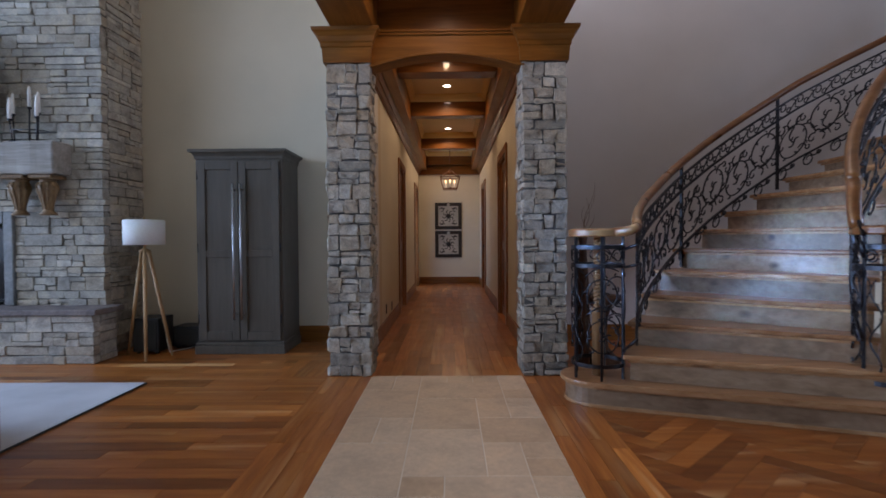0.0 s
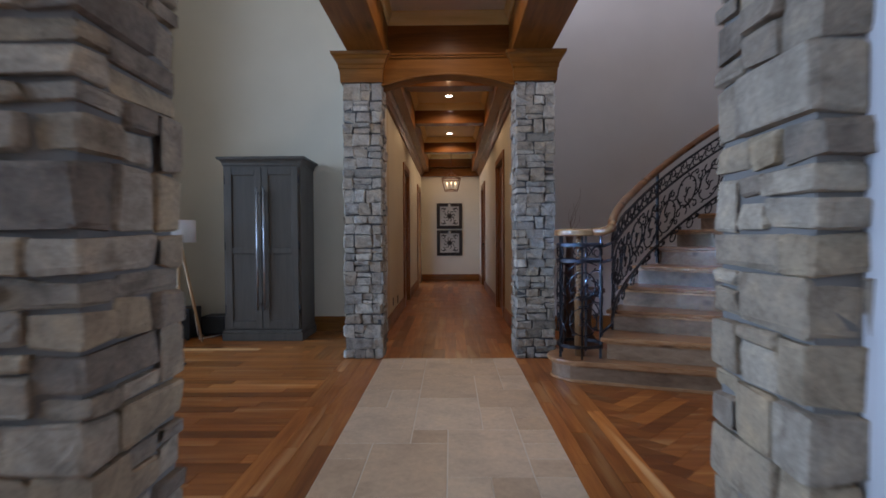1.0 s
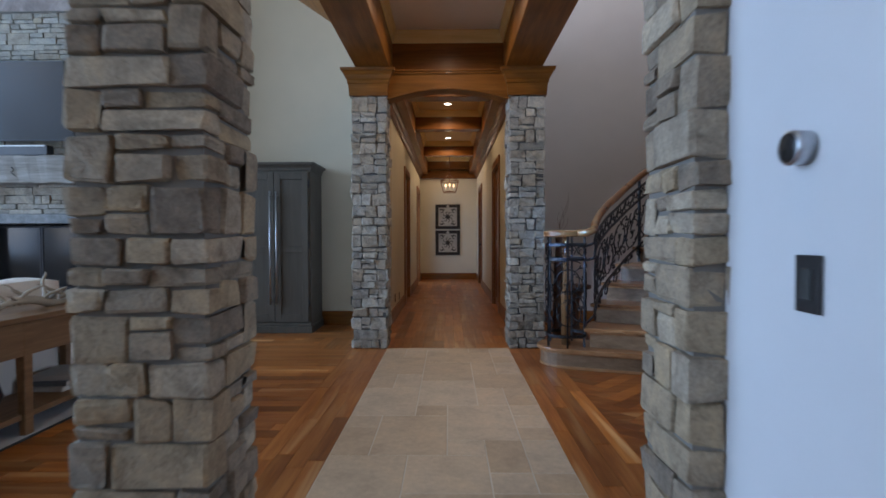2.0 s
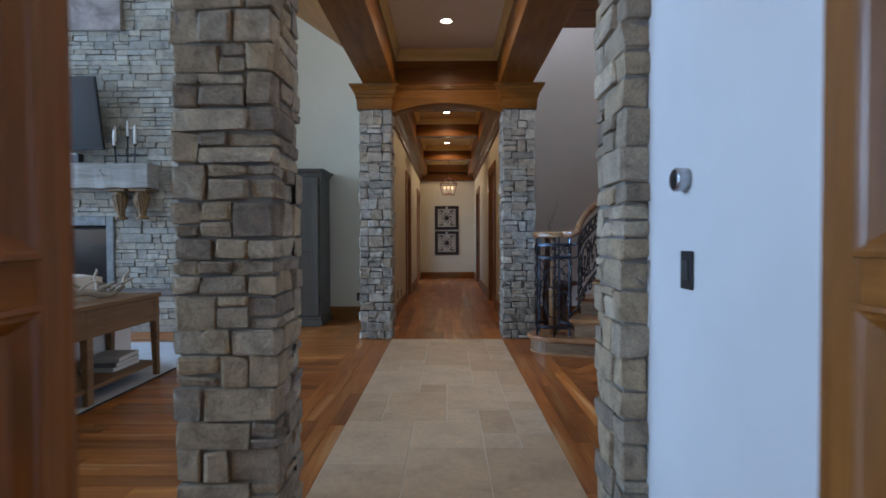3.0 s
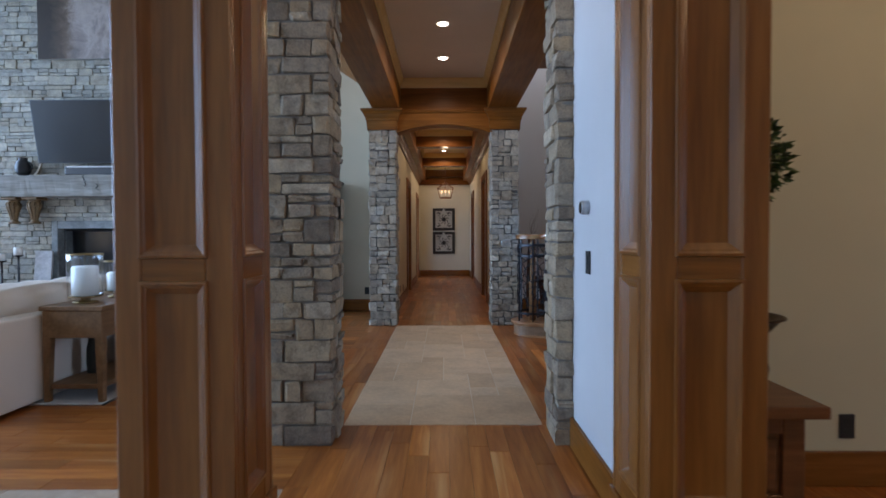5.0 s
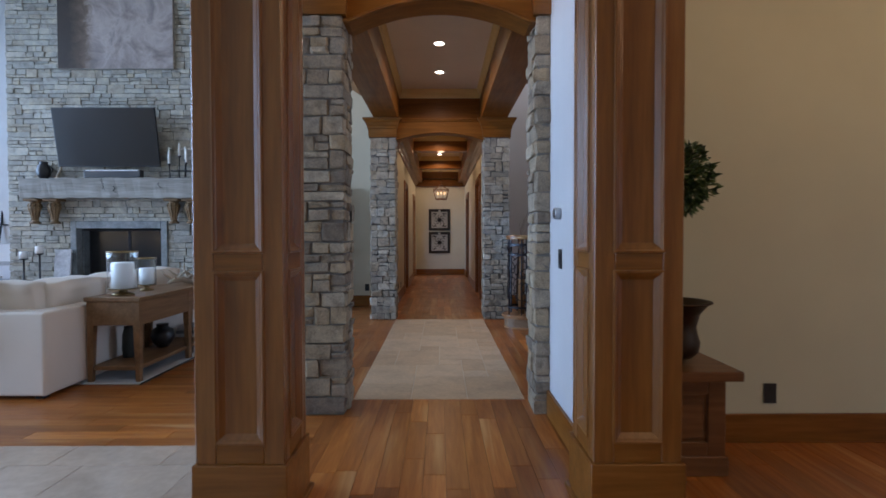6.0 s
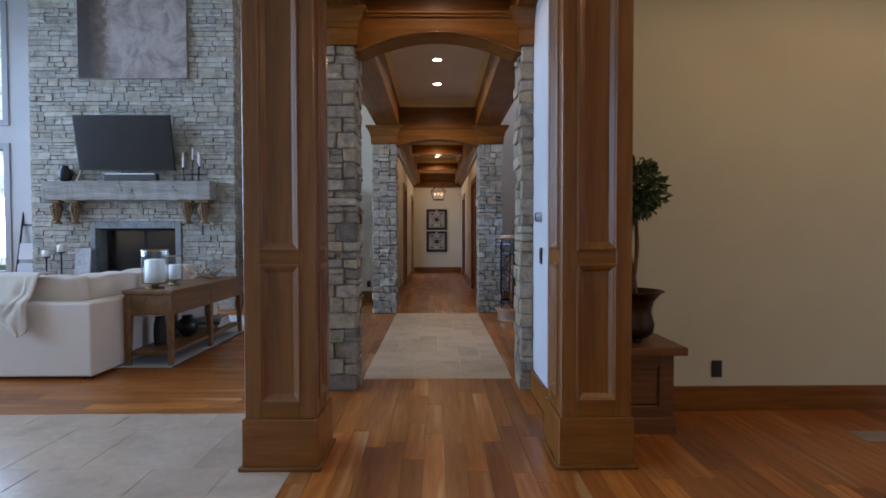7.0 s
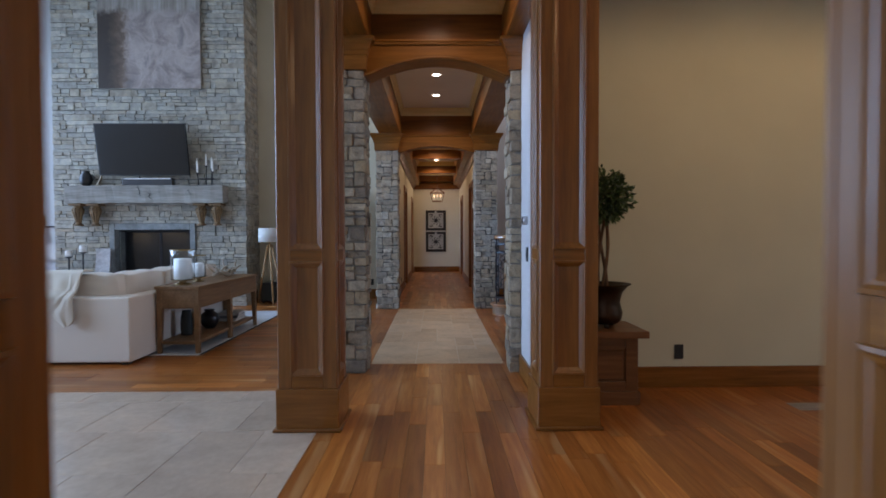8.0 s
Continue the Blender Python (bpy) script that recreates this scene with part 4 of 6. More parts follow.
piece("rail_easing", sweep_mesh("rail_easing", [polar(1.385, 149.2, nose_z(149.2) + 0.92), (2.729, 0.558, 1.45), (2.708, 0.53, 1.377), (2.693, 0.507, 1.311), (2.687, 0.492, 1.265), (2.688, 0.484, 1.225)], [(1.2 * p, 1.2 * q) for p, q in ((-0.03, -0.012), (-0.018, -0.03), (0.018, -0.03), (0.03, -0.012), (0.034, 0.008), (0.022, 0.028), (0, 0.034), (-0.022, 0.028), (-0.034, 0.008))]), rail_wood, inner, "curved end of the wooden handrail")
for nm, z0, z1 in (("top_rail", 1.126, 1.09), ("middle_rail", 0.991, 0.965), ("bottom_rail", 0.481, 0.38)):
    tube(nm, [(1.394, 0.706, z0), (1.372, 0.752, 0.6 * z0 + 0.4 * z1), (1.342, 0.83, z1)], 0.011, iron, outer, 6)


def newel_cage(cx, cy, label, bars):
    """A round iron basket on the bottom step under a turned rail cap, with a wooden post inside."""
    thing = tagged(empty("newel_basket", pose(cx, cy, RISE)), label, "newel", "iron newel baskets")
    r = 0.185
    circ = [(r * math.cos(2 * math.pi * k / 28), r * math.sin(2 * math.pi * k / 28)) for k in range(28)]
    strap = [(-0.004, -0.014), (0.004, -0.014), (0.004, 0.014), (-0.004, 0.014)]
    for nm, z in (("lower_hoop", 0.1), ("middle_hoop", 0.80), ("upper_hoop", 0.93)):
        piece(nm, sweep_mesh(nm, [(x, y, z) for x, y in circ], strap, True, smooth=False), iron, thing)
    cap = [(-0.025, -0.03), (0.025, -0.03), (0.031, -0.018), (0.024, -0.006), (0.032, 0.006), (0.022, 0.022), (0, 0.028), (-0.022, 0.022), (-0.032, 0.006), (-0.024, -0.006), (-0.031, -0.018)]
    piece("rail_cap", sweep_mesh("rail_cap", [(0.97 * x, 0.97 * y, 1.035) for x, y in circ], cap, True), rail_wood, thing, "turned wooden rail end")
    for a in bars:
        x, y = r * math.cos(radians(a)), r * math.sin(radians(a))
        box("bar", -0.008, 0.008, -0.008, 0.008, 0, 1.01, iron, thing, m=pose(x, y, 0, 0, 0, a))

    def place(u, v):
        a = u / r
        return Vector((r * math.cos(a), r * math.sin(a), v))

    for k in range(3):
        u0 = r * (radians(20) + 2 * math.pi * k / 3)
        wave = [(u0 - 0.16 + 0.03 * math.sin(4.0 * math.pi * t), 0.13 + 0.6 * t) for t in (i / 36 for i in range(37))]
        lines = [wave, *vine(u0 + 0.01, 0.60, 0.115, 1), *vine(u0 + 0.02, 0.31, 0.125, -1)]
        lines += [arc2((u0 - 0.11, 0.72), (u0 + 0.14, 0.76), 0.2), arc2((u0 - 0.1, 0.45), (u0 + 0.12, 0.47), 0.25)]
        forged("scroll", lines, place, 0.006, thing)
        forged("band_scroll", [spiral(u0 + 0.02, 0.865, 0.045, 0.3, 1, 1.3, 18), arc2((u0 + 0.06, 0.84), (u0 + 0.2, 0.9), 0.3), spiral(u0 + 0.2, 0.87, 0.035, 2.5, -1, 1.2, 14)], place, 0.0055, thing)
    lathe("wooden_post", [(0.042, 0), (0.044, 0.45), (0.05, 0.47), (0.036, 0.5), (0.03, 0.52)], column_wood, thing, 14, label="pale brown turned wooden post")
    turns = [(0.019 * math.cos(18 * math.pi * t), 0.019 * math.sin(18 * math.pi * t), 0.52 + 0.5 * t) for t in (i / 90 for i in range(91))]
    for k in (0, 1):
        tube("rope_twist", [(x * (1 - 2 * k), y * (1 - 2 * k), z) for x, y, z in turns], 0.014, column_wood, thing, 7)
    return thing


column_wood = wood("newel_wood", ((0.13, 0.06, 0.022), (0.22, 0.115, 0.048), (0.30, 0.175, 0.085)), "z", 0.45)
newel_cage(CAGE[0], CAGE[1] - 0.03, "black wrought-iron scroll basket with a wooden post inside", (200, 262, 320, 60, 130))
newel_cage(CAGE_R[0] + 0.065, CAGE_R[1] + 0.02, "black wrought-iron scroll basket beside the stair treads", (190, 250, 310, 60, 130))

# ---- great room: chimney and its things ----
steel = metal("brushed_steel", (0.55, 0.56, 0.58), 0.3)
black = paint("black_plastic", (0.012, 0.012, 0.014), 0.35, 0.1, 0.05)
white_wax = paint("white_wax", (0.78, 0.76, 0.72), 0.5, 0.03)
brass = metal("old_brass", (0.35, 0.25, 0.12), 0.4)
CH = (-6.86, -3.38, 2.42)
screen_black, _, sb = shader("screen_black", 0.12)
sb.inputs["Base Color"].default_value = (0.018, 0.018, 0.019, 1)
trim_white = paint("white_trim", (0.75, 0.74, 0.72), 0.5)
# the brown room mirrored in the screen is put into its base colour
tv_screen, _, sb = shader("tv_screen", 0.2)
sb.inputs["Base Color"].default_value = (0.026, 0.022, 0.019, 1)


def chimney():
    x0, x1, y0 = CH
    thing = tagged(empty("stone_chimney"), "tall grey ledgestone chimney with raised hearth and firebox", "chimney")
    fx0, fx1, fz = -5.76, -4.40, 1.36
    rows = [(x0 + 0.03, fx0 - 0.1, y0 + 0.03, BACK, 0, HIGH), (fx1 + 0.1, x1 - 0.03, y0 + 0.03, BACK, 0, HIGH), (fx0 - 0.1, fx1 + 0.1, y0 + 0.03, BACK, fz + 0.12, HIGH), (fx0 - 0.1, fx1 + 0.1, y0 + 0.55, BACK, 0, fz + 0.12)]
    boxes("mortar_core", rows, deep_mortar, thing, label="recessed mortar between stones")
    rest, count = Joined(), 0
    # front courses and the returning side
    for face in ("front", "east", "hearth", "hearth_east"):
        z, top = (0.0, HIGH) if face in ("front", "east") else (0.0, 0.47)
        a0, a1 = {"front": (x0, x1), "east": (y0 + 0.1, BACK), "hearth": (-6.95, -3.27), "hearth_east": (2.17, y0)}[face]
        while z < top - 0.02:
            h = min(rng.uniform(0.06, 0.15), top - z)
            if top - z - h < 0.06:
                h = top - z
            for a, b, za, zb in ashlar(a0, a1, z, h, (0.1, 0.42), 0.7):
                g = rng.uniform(0.0015, 0.004)
                if face == "front" and za < fz + 0.11 and b > fx0 - 0.1 and a < fx1 + 0.1:
                    if zb > fz + 0.15:
                        za = fz + 0.12
                    elif a < fx0 - 0.14:
                        b = fx0 - 0.1
                    elif b > fx1 + 0.14:
                        a = fx1 + 0.1
                    else:
                        continue
                if face == "front":
                    r = (a + g, b - g, y0, y0 + 0.1, za + g, zb - g, [(1, -1)] + ([(0, 1)] if b > a1 - 0.001 else []))
                elif face == "east":
                    r = (x1 - 0.1, x1, a + g, b - g, za + g, zb - g, [(0, 1)])
                elif face == "hearth":
                    r = (a + g, b - g, 2.07, 2.17, za + g, zb - g, [(1, -1)])
                else:
                    r = (-3.37, -3.27, a + g, b - g, za + g, zb - g, [(0, 1)])
                verts, faces = stone_block(*r, 0.005, 0.004)
                if count < 300 and (z < 1.5 or face == "east"):
                    piece("stone", mesh_of("stone", verts, faces), pale_stone, thing)
                    count += 1
                else:
                    rest.add(verts, faces)
            z += h
    rest.put("stonework", pale_stone, thing, "grey stacked ledgestones")
    box("hearth_core", -6.93, -3.29, 2.09, y0 + 0.02, 0, 0.47, mortar, thing)
    bm = bmesh.new()
    add_box(bm, -7.0, -3.22, 2.02, y0 + 0.06, 0.47, 0.525, 0.008)
    part("hearth_slab", bm, slab_stone, thing, "brown-grey stone hearth slab")
    # firebox frame and its dark inside
    for nm, r in (("jamb", (fx0 - 0.1, fx0, y0 - 0.03, y0 + 0.12, 0.525, fz + 0.12)), ("jamb", (fx1, fx1 + 0.1, y0 - 0.03, y0 + 0.12, 0.525, fz + 0.12)), ("lintel", (fx0, fx1, y0 - 0.03, y0 + 0.12, fz, fz + 0.12))):
        bm = bmesh.new()
        add_box(bm, *r, 0.008)
        part(nm, bm, slab_grey, thing, "smooth grey stone surround")
    boxes("firebox", [(fx0, fx1, y0 + 0.5, y0 + 0.54, 0.525, fz), (fx0 - 0.03, fx0, y0 + 0.12, y0 + 0.54, 0.525, fz), (fx1, fx1 + 0.03, y0 + 0.12, y0 + 0.54, 0.525, fz), (fx0, fx1, y0 + 0.12, y0 + 0.54, fz - 0.03, fz)], soot, thing, label="sooty dark firebox")
    # splayed-back reveal and a pair of glass doors
    yd = y0 + 0.27
    for nm, r in (("reveal", (fx0, fx0 + 0.02, y0 + 0.12, yd, 0.525, fz)), ("reveal", (fx1 - 0.02, fx1, y0 + 0.12, yd, 0.525, fz)), ("reveal", (fx0 + 0.02, fx1 - 0.02, y0 + 0.12, yd, fz - 0.02, fz))):
        box(nm, *r, slab_grey, thing, label="grey stone reveal of the firebox")
    cx = (fx0 + fx1) / 2
    for a, b in ((fx0 + 0.02, cx - 0.003), (cx + 0.003, fx1 - 0.02)):
        door = box("glass_door", a + 0.02, b - 0.02, yd, yd + 0.008, 0.56, fz - 0.045, screen_black, thing, label="dark glossy glass fire door")
        boxes("door_frame", [(a, a + 0.02, yd - 0.012, yd + 0.012, 0.53, fz - 0.022), (b - 0.02, b, yd - 0.012, yd + 0.012, 0.53, fz - 0.022), (a + 0.02, b - 0.02, yd - 0.012, yd + 0.012, 0.53, 0.56), (a + 0.02, b - 0.02, yd - 0.012, yd + 0.012, fz - 0.045, fz - 0.022)], iron, door, 0.002, "black metal door frame")
    return thing


slab_stone = stone("hearth_slab_stone", ((0.17, 0.14, 0.13), (0.2, 0.17, 0.16)), 0.7, scale=0.6)
slab_grey = stone("surround_stone", ((0.20, 0.21, 0.21), (0.23, 0.24, 0.24)), 0.6, scale=0.4, bump=0.1)
soot = paint("soot", (0.03, 0.032, 0.03), 0.8, 0.3)
chimney()

beam_wood = wood("weathered_beam", ((0.15, 0.132, 0.11), (0.28, 0.258, 0.225), (0.41, 0.38, 0.335)), "x", 0.75, bump=0.8)
bm = bmesh.new()
add_box(bm, -6.50, -3.70, 2.17, 2.43, 1.832, 2.152, 0.02, 2)
bmesh.ops.subdivide_edges(bm, edges=[e for e in bm.edges if e.calc_length() > 1], cuts=40)
for v in bm.verts:
    v.co += Vector((0, 0.014 * noise.noise(v.co * 6.0), 0.016 * noise.noise(v.co * 5.0 + Vector((9, 0, 0)))))
mantel = tagged(part("mantel", bm, beam_wood), "weathered grey rough-hewn timber mantel on corbels", "mantel")
for x, z, steps in ((-5.2, 2.142, 12), (-5.02, 2.017, 7), (-4.3, 2.067, 6)):
    pts = []
    for i in range(steps):
        p = Vector((x, 2.17, z))
        pts.append((x, 2.1685 + 0.014 * noise.noise(p * 6.0), z))
        x, z = x + rng.uniform(-0.035, 0.04), z - rng.uniform(0.008, 0.03)
    tube("crack", pts, 0.006, soot, mantel, 5, taper=[1 - 0.8 * i / steps for i in range(steps)], label="dark drying crack")


corbel_wood = wood("carved_corbel_wood", ((0.07, 0.04, 0.018), (0.20, 0.12, 0.056), (0.36, 0.24, 0.125)), "z", 0.55, grain=1.6, bump=0.5)


def corbel(x):
    thing = tagged(empty("corbel", pose(x, 2.42, 1.832)), "carved brown wooden corbel under the mantel", "corbel", "corbels under the mantel")
    box("cap", -0.115, 0.115, -0.22, 0.0, -0.04, 0.0, corbel_wood, thing, 0.008)
    body = [(0.075, -0.395), (0.075, -0.375), (0.052, -0.36), (0.045, -0.34), (0.048, -0.3), (0.066, -0.22), (0.088, -0.15), (0.094, -0.11), (0.08, -0.075), (0.066, -0.06), (0.085, -0.04)]
    bracket = lathe("bracket", body, corbel_wood, thing, 16, (0, -0.105, 0))
    for k in range(5):
        a = radians(200 + 35 * k)
        tube("carved_leaf", [(1.02 * r * math.cos(a), -0.105 + 1.02 * r * math.sin(a), z) for r, z in body[3:9]], 0.014, corbel_wood, bracket, 6, taper=[0.4, 0.6, 0.9, 1.1, 1.0, 0.6])
    return thing


for x in (-6.35, -6.04, -4.145, -3.865):
    corbel(x)


def television():
    thing = tagged(empty("television", pose(-5.125, 2.2, 2.785, 10, 0, 0)), "large black flat television tilted on the chimney", "television")
    bm = bmesh.new()
    add_box(bm, -0.80, 0.80, -0.02, 0.02, -0.455, 0.455, 0.006, 2)
    case = part("case", bm, black, thing)
    box("screen", -0.785, 0.785, -0.023, -0.019, -0.435, 0.44, tv_screen, case, label="glossy dark screen")
    box("wall_arm", -0.12, 0.12, 0.02, 0.24, -0.1, 0.1, black, thing)
    return thing


television()
sbar = tagged(empty("soundbar", pose(-5.045, 2.24, 2.153)), "low black soundbar with a pale top edge on the mantel", "soundbar")
bm = bmesh.new()
add_box(bm, -0.445, 0.445, -0.05, 0.05, 0, 0.125, 0.012, 2)
part("case", bm, black, sbar)
box("top_strip", -0.41, 0.41, -0.054, -0.02, 0.108, 0.123, trim_white, sbar, label="pale metal strip")

jug = tagged(empty("jug", pose(-6.2, 2.31, 2.155)), "dark round stoneware jug with a handle on the mantel", "jug")
lathe("body", [(0.055, 0), (0.092, 0.045), (0.105, 0.12), (0.085, 0.195), (0.055, 0.235), (0.065, 0.265), (0.045, 0.265)], black, jug, 20)
tube("handle", [(0.08 + 0.06 * math.sin(math.pi * t), 0, 0.07 + 0.14 * t) for t in (i / 10 for i in range(11))], 0.012, black, jug)
bone = paint("pale_antler", (0.35, 0.28, 0.2), 0.6, 0.2)
antler = tagged(empty("antler", pose(-5.97, 2.3, 2.153)), "pale brown antler standing on the mantel", "antler")
tube("beam", [(0.1 * math.sin(2.4 * t) - 0.03, 0.0, 0.42 * t) for t in (i / 14 for i in range(15))], 0.023, bone, antler, 7, taper=[1 - 0.8 * i / 14 for i in range(15)])
for z, s in ((0.13, -1), (0.24, 1)):
    tube("tine", [(0.1 * math.sin(2.4 * z / 0.42) - 0.03 + s * 0.1 * t, 0, z + 0.12 * t * t) for t in (i / 8 for i in range(9))], 0.012, bone, antler, 6, taper=[1 - 0.8 * i / 8 for i in range(9)])
lathe("foot", [(0.05, 0), (0.045, 0.02), (0.02, 0.03)], bone, antler, 12)


def candelabrum():
    thing = tagged(empty("candelabrum", pose(-4.035, 2.29, 2.154)), "dark iron five-arm candelabrum with white taper candles", "candelabrum")
    box("foot", -0.16, 0.16, -0.05, 0.05, 0, 0.012, iron, thing, 0.003)
    for x, y, z in ((-0.14, -0.05, 0.2), (-0.19, 0.05, 0.27), (-0.03, 0.06, 0.34), (0.07, 0.05, 0.28), (0.13, -0.05, 0.22)):
        stem = tube("stem", [(x * 0.9, y * 0.8, 0.01), (x, y, z)], 0.007, iron, thing)
        lathe("cup", [(0.008, z), (0.02, z + 0.01), (0.02, z + 0.025), (0.006, z + 0.025)], iron, stem, 10, (x, y, 0))
        lathe("candle", [(0.017, z + 0.02), (0.016, z + 0.16), (0.011, z + 0.22), (0.003, z + 0.235)], white_wax, stem, 10, (x, y, 0), "white taper candle")
    tube("foot_ring", [(0.15 * math.cos(k * math.pi / 10), 0.05 + 0.09 * math.sin(k * math.pi / 10), 0.12) for k in range(21)], 0.005, iron, thing)
    tube("cross_bar", [(-0.14, -0.045, 0.12), (0.14, -0.045, 0.12)], 0.006, iron, thing)
    return thing


candelabrum()

m, nt, b = shader("faded_painting", 0.75)
v = coords(nt)
n1, n2, n3 = noise_of(nt, v, 2.6, 6, 0.62, 0.8), noise_of(nt, v, 9, 5, 0.6, 0.5), noise_of(nt, coords(nt, (16, 1, 0.7)), 1.0, 4)
sep = nt.nodes.new("ShaderNodeSeparateXYZ")
nt.links.new(v, sep.inputs[0])
mottled = ramp_of(nt, n1, [(0.3, (0.17, 0.14, 0.13)), (0.42, (0.27, 0.222, 0.20)), (0.56, (0.40, 0.335, 0.30)), (0.7, (0.22, 0.19, 0.18))])
streaks = ramp_of(nt, n3, [(0.3, (0.17, 0.14, 0.11)), (0.5, (0.30, 0.27, 0.23)), (0.7, (0.38, 0.35, 0.32))])
wander = math_of(nt, "ADD", sep.outputs[0], math_of(nt, "MULTIPLY", math_of(nt, "SUBTRACT", n2, 0.5), 0.3))
left = ramp_of(nt, math_of(nt, "ADD", wander, 1.0), [(0.52, (0, 0, 0)), (0.66, (1, 1, 1))])
rise = ramp_of(nt, math_of(nt, "ADD", sep.outputs[2], math_of(nt, "MULTIPLY", math_of(nt, "SUBTRACT", n2, 0.5), 0.25)), [(0.5, (0, 0, 0)), (0.62, (0.85, 0.85, 0.85))])
brown_part = ramp_of(nt, math_of(nt, "ADD", wander, 1.0), [(0.26, (0.045, 0.031, 0.022)), (0.42, (0.09, 0.06, 0.04)), (0.62, (0.2, 0.14, 0.1))])
col = mix_of(nt, rise, mix_of(nt, left, brown_part, mottled), streaks)
nt.links.new(mix_of(nt, 0.35, col, ramp_of(nt, n2, [(0.3, (0.7, 0.7, 0.72)), (0.7, (1.2, 1.17, 1.14))]), "MULTIPLY"), b.inputs["Base Color"])
painting_paint = m
picture = tagged(empty("painting", pose(-5.065, 2.40, 4.735)), "large faded brown and grey abstract painting on stone", "painting")
bm = bmesh.new()
add_box(bm, -0.92, 0.92, -0.035, 0.02, -0.83, 0.83, 0.004)
part("stretcher", bm, beam_wood, picture)
box("canvas", -0.915, 0.915, -0.040, -0.034, -0.825, 0.825, painting_paint, picture)


def pillar_candle(x, h, ch):
    thing = tagged(empty("candle_holder", pose(x, 2.2, 0.527)), "black metal candle stand with a thick white candle on the hearth", "candle holder", "candle holders on the hearth")
    lathe("stand", [(0.07, 0), (0.07, 0.012), (0.015, 0.03), (0.012, h * 0.5), (0.02, h * 0.55), (0.012, h * 0.6), (0.014, h - 0.03), (0.06, h - 0.01), (0.065, h)], iron, thing, 14)
    lathe("candle", [(0.058, h), (0.058, h + ch - 0.01), (0.05, h + ch)], white_wax, thing, 16, label="thick white candle")


pillar_candle(-6.46, 0.36, 0.11)
pillar_candle(-6.21, 0.44, 0.12)
board = tagged(empty("marble_board", pose(-5.93, 2.30, 0.527, -6, 0, 0)), "pale grey marble board leaning on the stone", "board")
bm = bmesh.new()
add_box(bm, -0.13, 0.13, -0.02, 0.02, 0, 0.5, 0.012, 2)
part("slab", bm, stone("marble", ((0.5, 0.49, 0.5), (0.55, 0.54, 0.55)), 0.4, scale=0.3, bump=0.05), board)

# ---- great room: furniture ----
grey_paint = wood("grey_cabinet_paint", ((0.066, 0.054, 0.039), (0.084, 0.070, 0.052), (0.105, 0.088, 0.067)), "z", 0.5, bump=0.15)


def armoire():
    x0, x1, y0, y1, h = -2.485, -1.595, 2.50, 3.08, 2.067
    w = x1 - x0
    thing = tagged(empty("armoire", pose((x0 + x1) / 2, y0, 0)), "tall dark grey painted armoire with two doors and long steel handles", "armoire")
    d = y1 - y0
    bm = bmesh.new()
    add_box(bm, -w / 2, w / 2, 0.02, d, 0.1, h, 0.004)
    part("body", bm, grey_paint, thing)
    bm = bmesh.new()
    add_box(bm, -w / 2 - 0.02, w / 2 + 0.02, -0.02, d, 0, 0.09, 0.006)
    add_box(bm, -w / 2 - 0.01, w / 2 + 0.01, -0.01, d, 0.09, 0.125, 0.01, 2)
    part("plinth", bm, grey_paint, thing)
    steps = [(h - 0.06, 0.0), (h - 0.055, 0.01), (h - 0.03, 0.012), (h - 0.012, 0.022), (h + 0.006, 0.036), (h + 0.01, 0.056), (h + 0.034, 0.06), (h + 0.04, 0.055)]
    verts, faces = [], []
    for z, o in steps:
        verts += [(-w / 2 - o, 0.02 - o, z), (w / 2 + o, 0.02 - o, z), (w / 2 + o, d, z), (-w / 2 - o, d, z)]
    for i in range(len(steps) - 1):
        for k in range(4):
            faces.append((4 * i + k, 4 * i + (k + 1) % 4, 4 * i + 4 + (k + 1) % 4, 4 * i + 4 + k))
    faces.append(tuple(4 * (len(steps) - 1) + k for k in range(4)))
    piece("cornice", mesh_of("cornice", verts, faces), grey_paint, thing)
    for s in (-1, 1):
        door = empty("door", pose(s * (w / 4 - 0.012), 0.02, 0))
        door.parent = thing
        hw = w / 4 - 0.015
        box("back_panel", -hw + 0.07, hw - 0.07, -0.008, 0.0, 0.2, 1.93, grey_paint, door)
        for a, b in ((-hw, -hw + 0.075), (hw - 0.075, hw)):
            box("stile", a, b, -0.024, 0, 0.14, 1.985, grey_paint, door, 0.003)
        for a, b in ((0.14, 0.23), (1.0, 1.07), (1.9, 1.985)):
            box("rail", -hw + 0.075, hw - 0.075, -0.0235, 0, a, b, grey_paint, door, 0.003)
        hx = -s * (hw - 0.035)
        tube("handle", [(hx, -0.07, 0.36), (hx, -0.07, 1.75)], 0.0105, steel, door, 12, label="long brushed steel bar handle")
        for z in (0.42, 1.69):
            tube("handle_mount", [(hx, -0.07, z), (hx, -0.022, z)], 0.009, steel, door, 8)
        for z in (0.32, 1.05, 1.8):
            tube("hinge", [(s * (hw + 0.008), -0.022, z), (s * (hw + 0.008), -0.022, z + 0.09)], 0.007, iron, door, 6)
    return thing


armoire()

lamp_shade, nt, b = shader("linen_shade", 0.8)
v = coords(nt, (1, 1, 1))
nt.links.new(ramp_of(nt, noise_of(nt, v, 120, 3), [(0.3, (0.66, 0.65, 0.63)), (0.7, (0.78, 0.77, 0.75))]), b.inputs["Base Color"])
b.inputs["Subsurface Weight"].default_value = 0.1
pale_oak = wood("pale_oak", ((0.26, 0.14, 0.06), (0.40, 0.24, 0.11), (0.5, 0.33, 0.17)), "z", 0.5)


